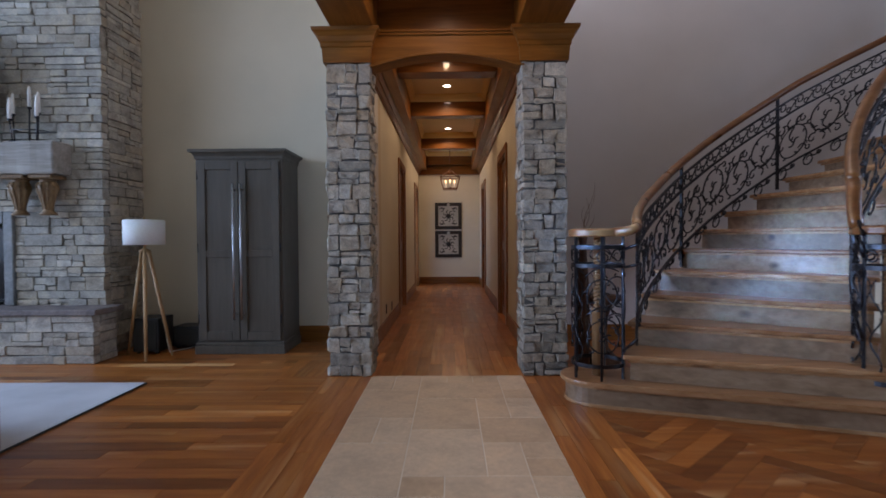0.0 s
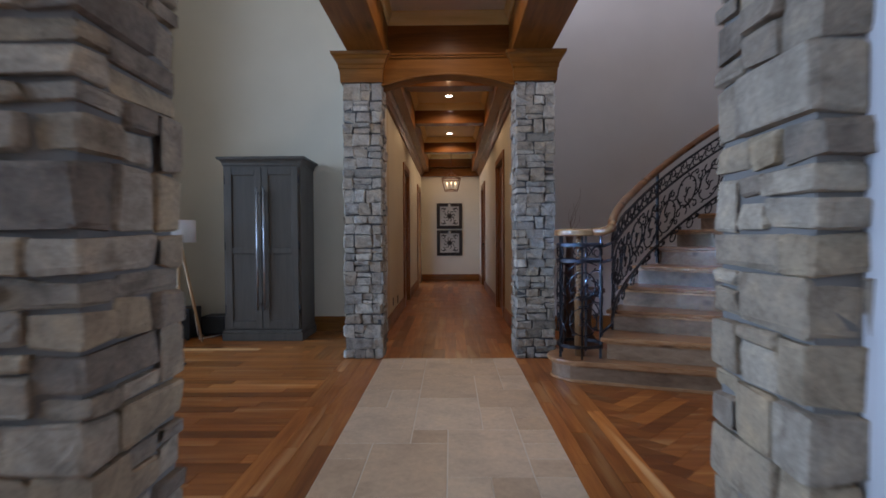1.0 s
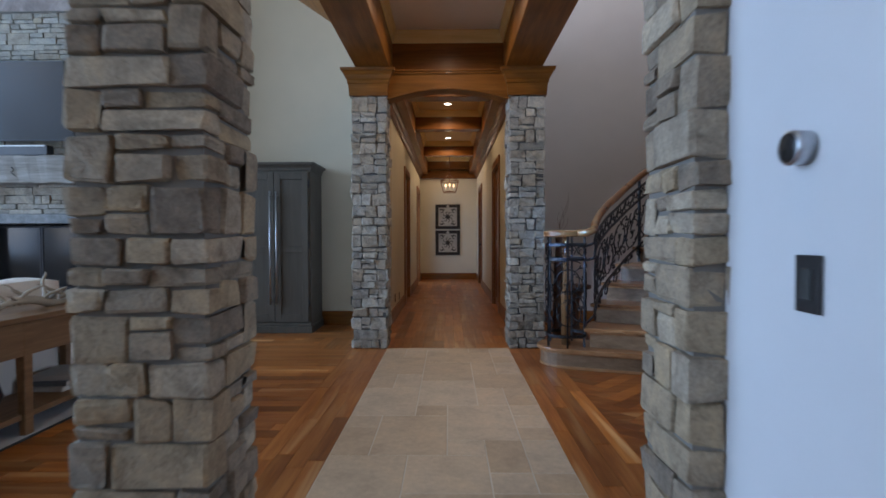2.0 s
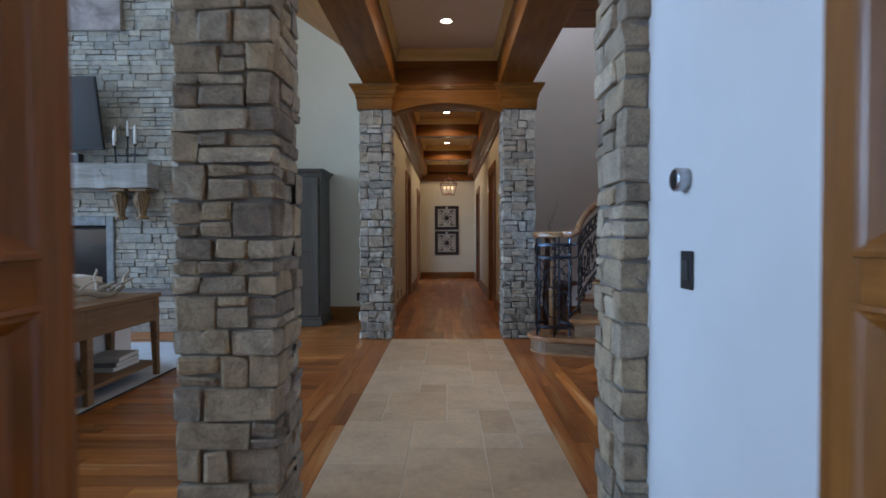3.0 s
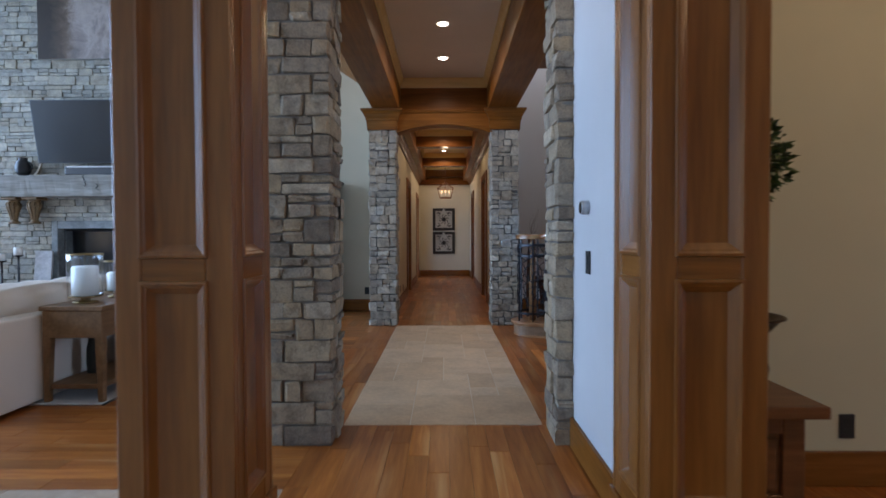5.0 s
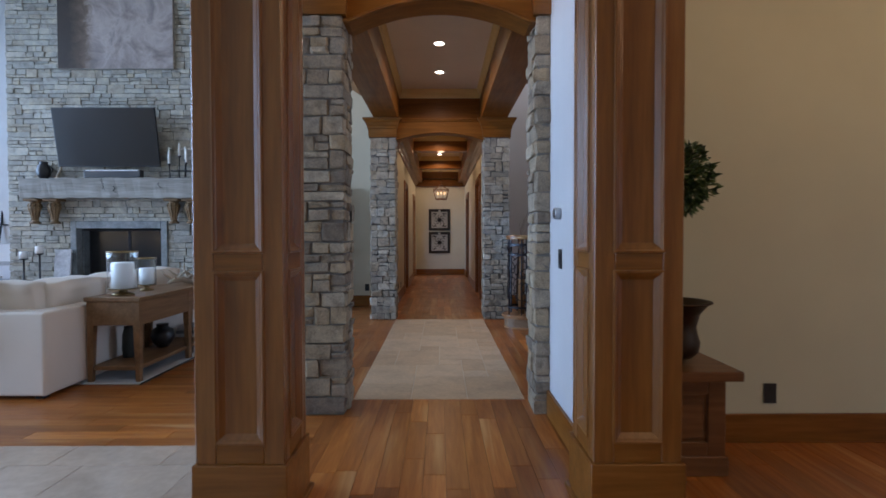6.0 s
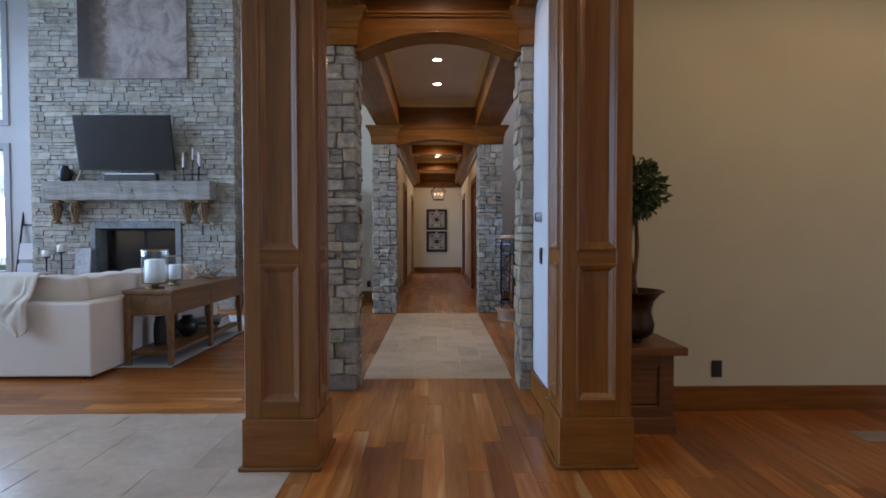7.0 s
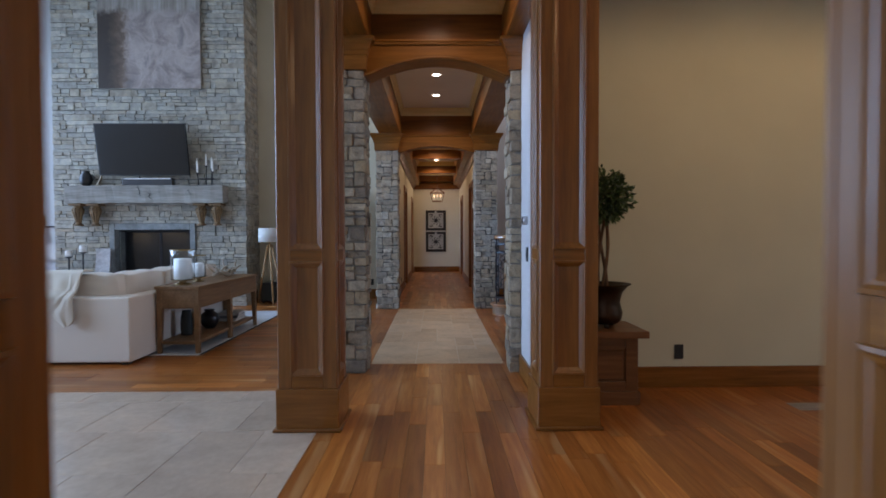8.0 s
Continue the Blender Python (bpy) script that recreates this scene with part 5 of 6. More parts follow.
def tripod_lamp():
    thing = tagged(empty("floor_lamp", pose(-2.96, 2.40, 0)), "tripod floor lamp with pale wooden legs and white drum shade", "floor lamp")
    r, z0, z1 = 0.19, 1.135, 1.385
    verts, faces, n = [], [], 32
    for rr, z in ((r, z0), (r, z1), (r - 0.004, z1), (r - 0.004, z0)):
        verts += [(rr * math.cos(2 * math.pi * k / n), rr * math.sin(2 * math.pi * k / n), z) for k in range(n)]
    for i in range(4):
        for k in range(n):
            faces.append((i * n + k, i * n + (k + 1) % n, ((i + 1) % 4) * n + (k + 1) % n, ((i + 1) % 4) * n + k))
    piece("shade", mesh_of("shade", verts, faces, True), lamp_shade, thing, "white drum shade")
    lathe("hub", [(0.05, 1.06), (0.055, 1.075), (0.03, 1.09), (0.012, 1.1), (0.012, 1.4), (0.006, 1.42)], pale_oak, thing, 14)
    for x, y in ((0.13, -0.23), (0.24, 0.05), (-0.26, 0.12)):
        tube("leg", [(0.15 * x, 0.15 * y, 1.08), (0.6 * x, 0.6 * y, 0.5), (x, y, 0.0)], 0.019, pale_oak, thing, 8, taper=[1.0, 0.95, 0.7])
    return thing


tripod_lamp()


def speaker(x, y, w, d, h, label):
    thing = tagged(empty("speaker_box", pose(x, y, 0)), label, "speaker", "speaker boxes beside the armoire")
    bm = bmesh.new()
    add_box(bm, -w / 2, w / 2, -d / 2, d / 2, 0.02, h, 0.012, 2)
    case = part("case", bm, black, thing)
    box("grille", -w / 2 + 0.02, w / 2 - 0.02, -d / 2 - 0.008, -d / 2 + 0.002, 0.05, h - 0.03, soot, case, 0.003, label="dark cloth grille")
    for sx in (-1, 1):
        for sy in (-1, 1):
            box("foot", sx * (w / 2 - 0.04) - 0.015, sx * (w / 2 - 0.04) + 0.015, sy * (d / 2 - 0.04) - 0.015, sy * (d / 2 - 0.04) + 0.015, 0, 0.022, black, thing)


speaker(-3.03, 2.66, 0.27, 0.30, 0.37, "black cube loudspeaker on the wooden floor")
speaker(-2.745, 2.92, 0.30, 0.26, 0.24, "low black box on the floor beside the armoire")
cable = tagged(tube("white_cable", [(-2.60, 3.05, 0.36), (-2.61, 2.95, 0.16), (-2.64, 2.85, 0.02), (-2.74, 2.72, 0.008), (-2.82, 2.58, 0.008), (-2.85, 2.60, 0.1), (-2.91, 2.64, 0.372)], 0.006, white_wax), "thin white cable on the floor", "cable")

sofa_cloth = paint("white_slipcover", (0.66, 0.575, 0.49), 0.9, 0.04, 0.4, 260)


def cushion(bm, w, d, h, m, puff=0.3):
    bmesh.ops.create_cube(bm, size=1)
    bmesh.ops.subdivide_edges(bm, edges=list(bm.edges), cuts=5, use_grid_fill=True)
    verts = list(bm.verts)
    for v in verts:
        x, y, z = v.co
        k = (1 - (2 * x) ** 4) * (1 - (2 * z) ** 4)
        v.co = Vector((x * w * (1 - 0.05 * (2 * z) ** 2), y * d * (1 - puff + puff * max(0.0, k) * 1.5), z * h * (1 - 0.05 * (2 * x) ** 2)))
        v.co += 0.012 * Vector((noise.noise(v.co * 5), noise.noise(v.co * 5 + Vector((5, 0, 0))), noise.noise(v.co * 5 + Vector((0, 7, 0)))))
    bmesh.ops.transform(bm, matrix=m, verts=verts)


def sofa():
    thing = tagged(empty("sectional_sofa", pose(-2.845, -2.185, 0)), "white slipcovered L-shaped sofa with loose back cushions", "sofa")
    for nm, r in (("base", (-3.6, -0.2, 0.2, 0.98, 0.03, 0.40)), ("base", (-0.98, -0.2, 0.98, 2.55, 0.03, 0.40))):
        bm = bmesh.new()
        add_box(bm, *r, 0.018, 3)
        part(nm, bm, sofa_cloth, thing, smooth=False)
    bm = bmesh.new()
    turn = [bm.verts.new((x, y, 0.03)) for x, y in ((-3.6, 0), (0, 0), (0, 2.55), (-0.2, 2.55), (-0.2, 0.2), (-3.6, 0.2))]
    grown = bmesh.ops.extrude_face_region(bm, geom=[bm.faces.new(turn)])
    bmesh.ops.translate(bm, vec=(0, 0, 0.63), verts=[v for v in grown["geom"] if isinstance(v, bmesh.types.BMVert)])
    bmesh.ops.recalc_face_normals(bm, faces=bm.faces)
    bmesh.ops.bevel(bm, geom=list(bm.edges), offset=0.02, segments=3, profile=0.5, affect="EDGES")
    part("back", bm, sofa_cloth, thing)
    for x in (-0.62, -1.45, -2.28, -3.1):
        bm = bmesh.new()
        cushion(bm, 0.8, 0.24, 0.5, pose(x, 0.3, 0.62, 8 + rng.uniform(-3, 3), rng.uniform(-3, 3), 0))
        part("back_cushion", bm, sofa_cloth, thing, smooth=True)
    for y in (0.68, 1.38, 2.08):
        bm = bmesh.new()
        cushion(bm, 0.74, 0.24, 0.5, pose(-0.3, y, 0.62, 0, 0, 90) @ pose(0, 0, 0, 8, 0, 0))
        part("back_cushion", bm, sofa_cloth, thing, smooth=True)
    for r in ((-3.5, -1.75, 0.22, 0.96, 0.40, 0.52), (-1.75, -0.98, 0.22, 0.96, 0.40, 0.52), (-0.96, -0.22, 0.3, 1.5, 0.40, 0.52), (-0.96, -0.22, 1.5, 2.52, 0.40, 0.52)):
        bm = bmesh.new()
        add_box(bm, *r, 0.03, 3)
        part("seat_cushion", bm, sofa_cloth, thing)
    for x, y in ((-0.08, 0.08), (-3.5, 0.08), (-0.08, 2.45), (-0.9, 2.45), (-3.5, 0.9)):
        box("foot", x - 0.03, x + 0.03, y - 0.03, y + 0.03, 0, 0.032, black, thing)
    return thing


sofa()
throw_cloth = paint("cream_throw", (0.62, 0.55, 0.46), 0.95, 0.06, 0.6, 180)


def along(points, t):
    """A point on the smooth curve through points, t from 0 to 1."""
    k = min(int(t * (len(points) - 1)), len(points) - 2)
    u = t * (len(points) - 1) - k
    p = [Vector(points[max(0, min(len(points) - 1, k + d))]) for d in (-1, 0, 1, 2)]
    return 0.5 * (2 * p[1] + u * (p[2] - p[0]) + u * u * (2 * p[0] - 5 * p[1] + 4 * p[2] - p[3]) + u ** 3 * (3 * p[1] - p[0] - 3 * p[2] + p[3]))


def throw():
    """A knitted throw: a swag along the back cushions, and one end hanging over it to a point."""
    rows = Joined()

    def cloth(edge_a, edge_b, proud, folds, nu=22, nv=30):
        verts, faces = [], []
        for j in range(nv + 1):
            t = max(0.0, (j / nv - 0.08) / 0.92)
            p, q = along(edge_a, t), along(edge_b, t)
            for i in range(nu + 1):
                u = i / nu
                c = p.lerp(q, u)
                x, z = c.x, c.y
                fold = folds * (math.sin(9 * u + 4 * t) + 0.5 * math.sin(19 * u - 3 * t)) * min(1.0, 3 * t)
                y = -2.055 - 0.5 * max(0.0, 0.88 - z) if z > 0.72 else -2.135 - 0.085 * min(1.0, (0.72 - z) / 0.06)
                if j < 0.08 * nv:
                    y, z = y + 0.16 * (1 - j / (0.08 * nv)), z + 0.012
                verts.append((x, y - proud - fold, z))
        for j in range(nv):
            for i in range(nu):
                a = j * (nu + 1) + i
                faces.append((a, a + 1, a + nu + 2, a + nu + 1))
        rows.add(verts, faces)

    cloth([(-3.90, 0.875), (-3.885, 0.80), (-3.86, 0.74), (-3.755, 0.665), (-3.64, 0.555)], [(-3.43, 0.88), (-3.44, 0.80), (-3.45, 0.72), (-3.52, 0.62), (-3.60, 0.552)], 0.012, 0.0065)
    cloth([(-3.457, 0.88), (-3.432, 0.735), (-3.50, 0.63), (-3.585, 0.56), (-3.41, 0.392)], [(-3.355, 0.886), (-3.345, 0.70), (-3.335, 0.56), (-3.33, 0.445), (-3.39, 0.39)], 0.036, 0.0045)
    ob = piece("throw_blanket", mesh_of("throw_blanket", rows.verts, rows.faces, True), throw_cloth)
    sol = ob.modifiers.new("thick", "SOLIDIFY")
    sol.thickness = 0.016
    return tagged(ob, "cream knitted throw draped over the sofa back", "blanket")


throw()
oak = wood("brown_oak", ((0.125, 0.064, 0.028), (0.205, 0.112, 0.051), (0.28, 0.163, 0.08)), "y", 0.5)


def console():
    x0, x1, y0, y1, h = -2.832, -2.395, -1.735, 0.02, 0.72
    thing = tagged(empty("console_table", pose((x0 + x1) / 2, y0, 0)), "long brown oak console table with low shelf behind the sofa", "console table")
    w, L = x1 - x0, y1 - y0
    box("tabletop", -w / 2 - 0.015, w / 2 + 0.015, -0.015, L + 0.015, h - 0.035, h, oak, thing, 0.004)
    for nm, r in (("apron", (-w / 2, w / 2, 0.002, 0.026, h - 0.235, h - 0.036)), ("apron", (-w / 2, w / 2, L - 0.026, L - 0.002, h - 0.235, h - 0.036)), ("drawer_front", (w / 2 - 0.026, w / 2 - 0.002, 0.03, L / 2 - 0.003, h - 0.235, h - 0.036)), ("drawer_front", (w / 2 - 0.026, w / 2 - 0.002, L / 2 + 0.003, L - 0.03, h - 0.235, h - 0.036)), ("back_board", (-w / 2 + 0.002, -w / 2 + 0.026, 0.03, L - 0.03, h - 0.235, h - 0.036))):
        box(nm, *r, oak, thing, 0.003)
    for y in (0.0, L / 2 - 0.03, L - 0.06):
        for sx in (-1, 1):
            x = sx * (w / 2 - 0.03)
            bm = bmesh.new()
            add_box(bm, x - 0.032, x + 0.032, y, y + 0.064, 0, h - 0.036, 0.004)
            for v in bm.verts:
                if v.co.z < 0.1:
                    v.co.x += sx * (0.022 if (v.co.x - x) * sx < 0 else 0.0)
                    v.co.y += 0.022 * ((v.co.y > y + 0.03) * (-1 if y < 0.1 else 0) + (v.co.y < y + 0.03) * (1 if y > 0.9 * (L - 0.06) else 0))
            part("leg", bm, oak, thing)
    box("shelf", -w / 2 + 0.02, w / 2 - 0.02, 0.02, L - 0.02, 0.105, 0.14, oak, thing, 0.003)
    return thing


console()
clear = glass("clear_glass", (0.97, 0.98, 0.98), 0.0)


def hurricane(x, y, r, h, ch):
    thing = tagged(empty("hurricane_candle", pose(x, y, 0.722)), "clear glass hurricane with a thick white candle on a brass foot", "candle", "hurricane candles on the console")
    lathe("foot", [(r * 0.75, 0), (r * 0.7, 0.012), (r * 0.25, 0.02), (r * 0.3, 0.035), (r * 0.95, 0.045), (r * 0.95, 0.055)], brass, thing, 20)
    n, verts, faces = 48, [], []
    for rr, z in ((r, 0.055), (r, h), (r - 0.005, h), (r - 0.005, 0.06)):
        verts += [(rr * math.cos(2 * math.pi * k / n), rr * math.sin(2 * math.pi * k / n), z) for k in range(n)]
    for i in range(4):
        for k in range(n):
            faces.append((i * n + k, i * n + (k + 1) % n, ((i + 1) % 4) * n + (k + 1) % n, ((i + 1) % 4) * n + k))
    cylinder = piece("glass_cylinder", mesh_of("glass_cylinder", verts, faces), clear, thing, "clear glass cylinder")
    cylinder.visible_shadow = False
    piece("rim", sweep_mesh("rim", [(r * math.cos(2 * math.pi * k / 28), r * math.sin(2 * math.pi * k / 28), h) for k in range(28)], ring(0.006, 6), True), brass, cylinder, "thin gilt rim")
    lathe("candle", [(r * 0.74, 0.057), (r * 0.74, ch - 0.01), (r * 0.66, ch)], white_wax, thing, 20, label="thick white candle")


hurricane(-2.65, -1.53, 0.118, 0.37, 0.28)
hurricane(-2.65, -1.16, 0.08, 0.3, 0.21)
drift = tagged(empty("driftwood", pose(-2.64, -0.42, 0.722)), "pale bleached driftwood branches on the console table", "driftwood")
tube("trunk", [(0.02 * math.sin(5 * t), -0.36 + 0.74 * t, 0.035 + 0.03 * math.sin(7 * t)) for t in (i / 12 for i in range(13))], 0.026, bone, drift, 8, taper=[0.35 + 0.75 * math.sin(math.pi * (0.12 + 0.8 * i / 12)) for i in range(13)])
for k in range(13):
    y0, ln, a, lift = -0.3 + 0.05 * k, rng.uniform(0.14, 0.26), rng.uniform(-1.3, 1.3), rng.uniform(0.3, 1.0)
    side = 1 if k % 2 else -1
    pts = [(side * 0.12 * t * math.cos(a), y0 + ln * t * math.sin(a) + 0.015 * math.sin(9 * t), 0.04 + ln * lift * t * (1.2 - 0.4 * t)) for t in (i / 7 for i in range(8))]
    tube("branch", pts, 0.014, bone, drift, 7, taper=[1.1, 1, 0.92, 0.85, 0.75, 0.62, 0.45, 0.15])
vase = tagged(empty("vase", pose(-2.63, -0.93, 0.142)), "dark glazed round vase on the low shelf", "vase")
lathe("body", [(0.045, 0), (0.09, 0.045), (0.112, 0.105), (0.095, 0.17), (0.052, 0.2), (0.058, 0.225), (0.042, 0.225)], black, vase, 20)
basket = tagged(empty("dark_jar", pose(-2.70, -1.36, 0.142)), "tall dark ceramic jar on the low shelf", "jar")
lathe("body", [(0.055, 0), (0.062, 0.08), (0.058, 0.2), (0.046, 0.25), (0.046, 0.275)], soot, basket, 16)
page = paint("book_pages", (0.6, 0.56, 0.48), 0.9)
for k, (h, c) in enumerate(((0.0, (0.5, 0.48, 0.44)), (0.035, (0.14, 0.14, 0.15)), (0.07, (0.45, 0.42, 0.38)))):
    bk = tagged(empty("book", pose(-2.63, -0.28 + 0.01 * k, 0.142 + h, 0, 0, 4 * k)), "large flat hardback book on the low shelf", "book", "books on the console shelf")
    box("cover", -0.13, 0.13, -0.17, 0.17, 0, 0.033, paint("book_cover", c, 0.6), bk, 0.002)
    box("pages", -0.126, 0.133, -0.166, 0.172, 0.004, 0.029, page, bk)

rug_cloth = paint("pale_rug", (0.50, 0.50, 0.51), 0.95, 0.16, 0.8, 150)
bm = bmesh.new()
add_box(bm, -6.6, -2.37, -1.775, 1.39, 0.002, 0.014, 0.004)
rug = tagged(part("rug", bm, rug_cloth), "pale grey-blue low-pile rug on the wooden floor", "rug")
tube("bound_edge", [(-2.37, -1.775, 0.008), (-2.37, 1.39, 0.008)], 0.007, soot, rug, 6, label="dark bound edge")


def ladder():
    thing = tagged(empty("blanket_ladder", pose(-7.33, 2.84, 0, -10, 0, 0)), "slim dark blanket ladder leaning on the wall with folded throws", "ladder")
    for x in (-0.22, 0.22):
        tube("side_rail", [(x, 0, 0), (x, 0, 1.72)], 0.018, iron, thing, 8)
    for z in (0.35, 0.72, 1.09, 1.46):
        tube("rung", [(-0.22, 0, z), (0.22, 0, z)], 0.014, iron, thing, 8)
    for z, c, lb in ((1.09, (0.7, 0.7, 0.7), "white folded throw"), (0.72, (0.6, 0.62, 0.66), "pale grey folded throw"), (0.5, (0.12, 0.16, 0.26), "blue-grey folded throw")):
        bm = bmesh.new()
        add_box(bm, -0.19, 0.19, -0.04, -0.018, z - 0.28, z + 0.02, 0.008, 2)
        part("throw", bm, paint("throw_cloth", c, 0.95, 0.08, 0.6, 140), thing, lb)


ladder()

# ---- windows ----
frame_paint = paint("window_frame_paint", (0.42, 0.43, 0.46), 0.5)
pane_glass, nt, b = shader("pane_glass", 0.0)
b.inputs["Base Color"].default_value = (1, 1, 1, 1)
b.inputs["Transmission Weight"].default_value = 1.0
b.inputs["IOR"].default_value = 1.02


def window(n, x0, x1, y0, y1, z0, z1, bars=1):
    """A framed window in a wall along x (y0 < y1 thin) or along y."""
    thing = tagged(empty("window_%d" % n), "tall grey-framed window with trees behind", "window", kind="structure")
    along_x = x1 - x0 > y1 - y0
    a0, a1 = (x0, x1) if along_x else (y0, y1)
    t0, t1 = (y0, y1) if along_x else (x0, x1)

    def bar(nm, a, b, za, zb, s, e):
        r = (a, b, s, e, za, zb) if along_x else (s, e, a, b, za, zb)
        box(nm, *r, frame_paint, thing, 0.004)
    f = 0.09
    for nm, a, b, za, zb in (("jamb", a0 - 0.02, a0 + f, z0 - 0.02, z1 + 0.02), ("jamb", a1 - f, a1 + 0.02, z0 - 0.02, z1 + 0.02), ("sill", a0 + f, a1 - f, z0 - 0.02, z0 + f), ("head", a0 + f, a1 - f, z1 - f, z1 + 0.02)):
        bar(nm, a, b, za, zb, t0 - 0.025, t1 + 0.01)
    for k in range(bars):
        c = a0 + (a1 - a0) * (k + 1) / (bars + 1)
        bar("mullion", c - 0.03, c + 0.03, z0 + f, z1 - f, t0 + 0.03, t1 - 0.03)
    mid = (t0 + t1) / 2
    r = (a0 + f, a1 - f, mid - 0.004, mid + 0.004, z0 + f, z1 - f) if along_x else (mid - 0.004, mid + 0.004, a0 + f, a1 - f, z0 + f, z1 - f)
    o = box("pane", *r, pane_glass, thing)
    o.visible_shadow = False
    return thing


window(1, -9.2, -7.78, BACK, BACK + 0.2, 0.5, 2.92)
window(2, -9.2, -7.78, BACK, BACK + 0.2, 3.28, 5.5)
for n, (a, b) in enumerate(((-5.4, -3.2), (-2.8, -0.6), (-0.2, 2.2), (-8.0, -5.8))):
    window(3 + n, -9.6, -9.4, a, b, 0.5, 5.3)
window(7, 7.4, 7.6, -2.2, 0.4, 0.6, 4.2)
# added unseen window that goes with the foyer fill
window(8, 7.4, 7.6, -7.3, -5.3, 0.4, 2.4)

# ---- outside ----
lawn = paint("lawn", (0.07, 0.10, 0.04), 0.9, 0.3, 0.6, 20)
tagged(box("ground", -300, 300, -300, 300, -0.8, -0.31, lawn), "green lawn round the house", "ground", kind="structure")
# woods on a flat sheet; their daylight is put in as emission
m, nt, b = shader("glowing_woods", 0.9)
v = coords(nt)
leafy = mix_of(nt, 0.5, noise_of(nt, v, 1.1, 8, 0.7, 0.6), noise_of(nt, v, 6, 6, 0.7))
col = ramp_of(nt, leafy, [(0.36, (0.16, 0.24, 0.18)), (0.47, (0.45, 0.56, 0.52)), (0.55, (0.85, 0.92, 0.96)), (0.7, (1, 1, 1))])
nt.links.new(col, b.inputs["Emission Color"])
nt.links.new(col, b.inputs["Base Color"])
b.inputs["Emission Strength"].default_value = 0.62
tagged(box("backdrop", -34, -2, 22, 22.1, -0.5, 16, m), "glowing backdrop of leafy woods beyond the windows", "backdrop", kind="structure")

# ---- fittings ----
dark_plate = paint("dark_plate", (0.018, 0.017, 0.017), 0.4)


def outlet(x, y, z, face, label="dark brown wall outlet plate", w=0.074, h=0.118):
    """face: the way it looks, as degrees about z (0: towards -y)."""
    thing = tagged(empty("wall_outlet", pose(x, y, z, 0, 0, face)), label, "outlet", "wall plates")
    bm = bmesh.new()
    add_box(bm, -w / 2, w / 2, -0.007, 0, -h / 2, h / 2, 0.003, 2)
    part("plate", bm, dark_plate, thing)
    for zz in (-0.026, 0.026):
        box("socket", -0.017, 0.017, -0.009, -0.006, zz - 0.015, zz + 0.015, soot, thing, 0.001)
    return thing


outlet(2.055, -3.012, 0.29, 0)
outlet(-2.60, BACK - 0.002, 0.40, 0)
outlet(-1.18, BACK - 0.002, 0.33, 0)
outlet(HALL_L + 0.002, 3.7, 0.30, 90)
outlet(HALL_L + 0.002, 4.32, 0.26, 90)
sw = tagged(empty("light_switch", pose(0.851, -2.845, 1.08, 0, 0, -90)), "dark rocker light switch plate on the white wall", "switch")
bm = bmesh.new()
add_box(bm, -0.038, 0.038, -0.007, 0, -0.06, 0.06, 0.003, 2)
part("plate", bm, dark_plate, sw)
box("rocker", -0.016, 0.016, -0.011, -0.006, -0.033, 0.033, soot, sw, 0.002)
th = tagged(empty("thermostat", pose(0.852, -2.828, 1.362, 0, -90, 0)), "round steel thermostat with dark face on the white wall", "thermostat")
lathe("ring", [(0.036, 0), (0.037, 0.034), (0.035, 0.039), (0.031, 0.04)], steel, th, 28, label="brushed steel ring")
lathe("dial", [(0.031, 0.03), (0.031, 0.0405), (0.027, 0.042), (0.004, 0.0425)], screen_black, th, 24, label="dark round display")

bulb = glow("lamp_glow", (1.0, 0.87, 0.68), 9.0)


def can_light(x, y, z):
    thing = tagged(empty("ceiling_light", pose(x, y, z)), "lit recessed round ceiling light with white trim", "ceiling light", "recessed ceiling lights")
    rim = lathe("trim", [(0.078, 0.0), (0.076, -0.006), (0.058, -0.007), (0.056, 0.0)], trim_white, thing, 24)
    lathe("lens", [(0.056, -0.003), (0.05, -0.0055), (0.01, -0.006)], bulb, rim, 24, label="glowing warm lens")


# the last fitting is out of view, added with the stair fill above
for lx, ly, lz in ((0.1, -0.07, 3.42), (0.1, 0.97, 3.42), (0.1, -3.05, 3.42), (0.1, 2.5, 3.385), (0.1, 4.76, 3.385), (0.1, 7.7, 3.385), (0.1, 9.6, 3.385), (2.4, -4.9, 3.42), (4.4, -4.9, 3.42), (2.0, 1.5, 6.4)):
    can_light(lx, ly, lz)


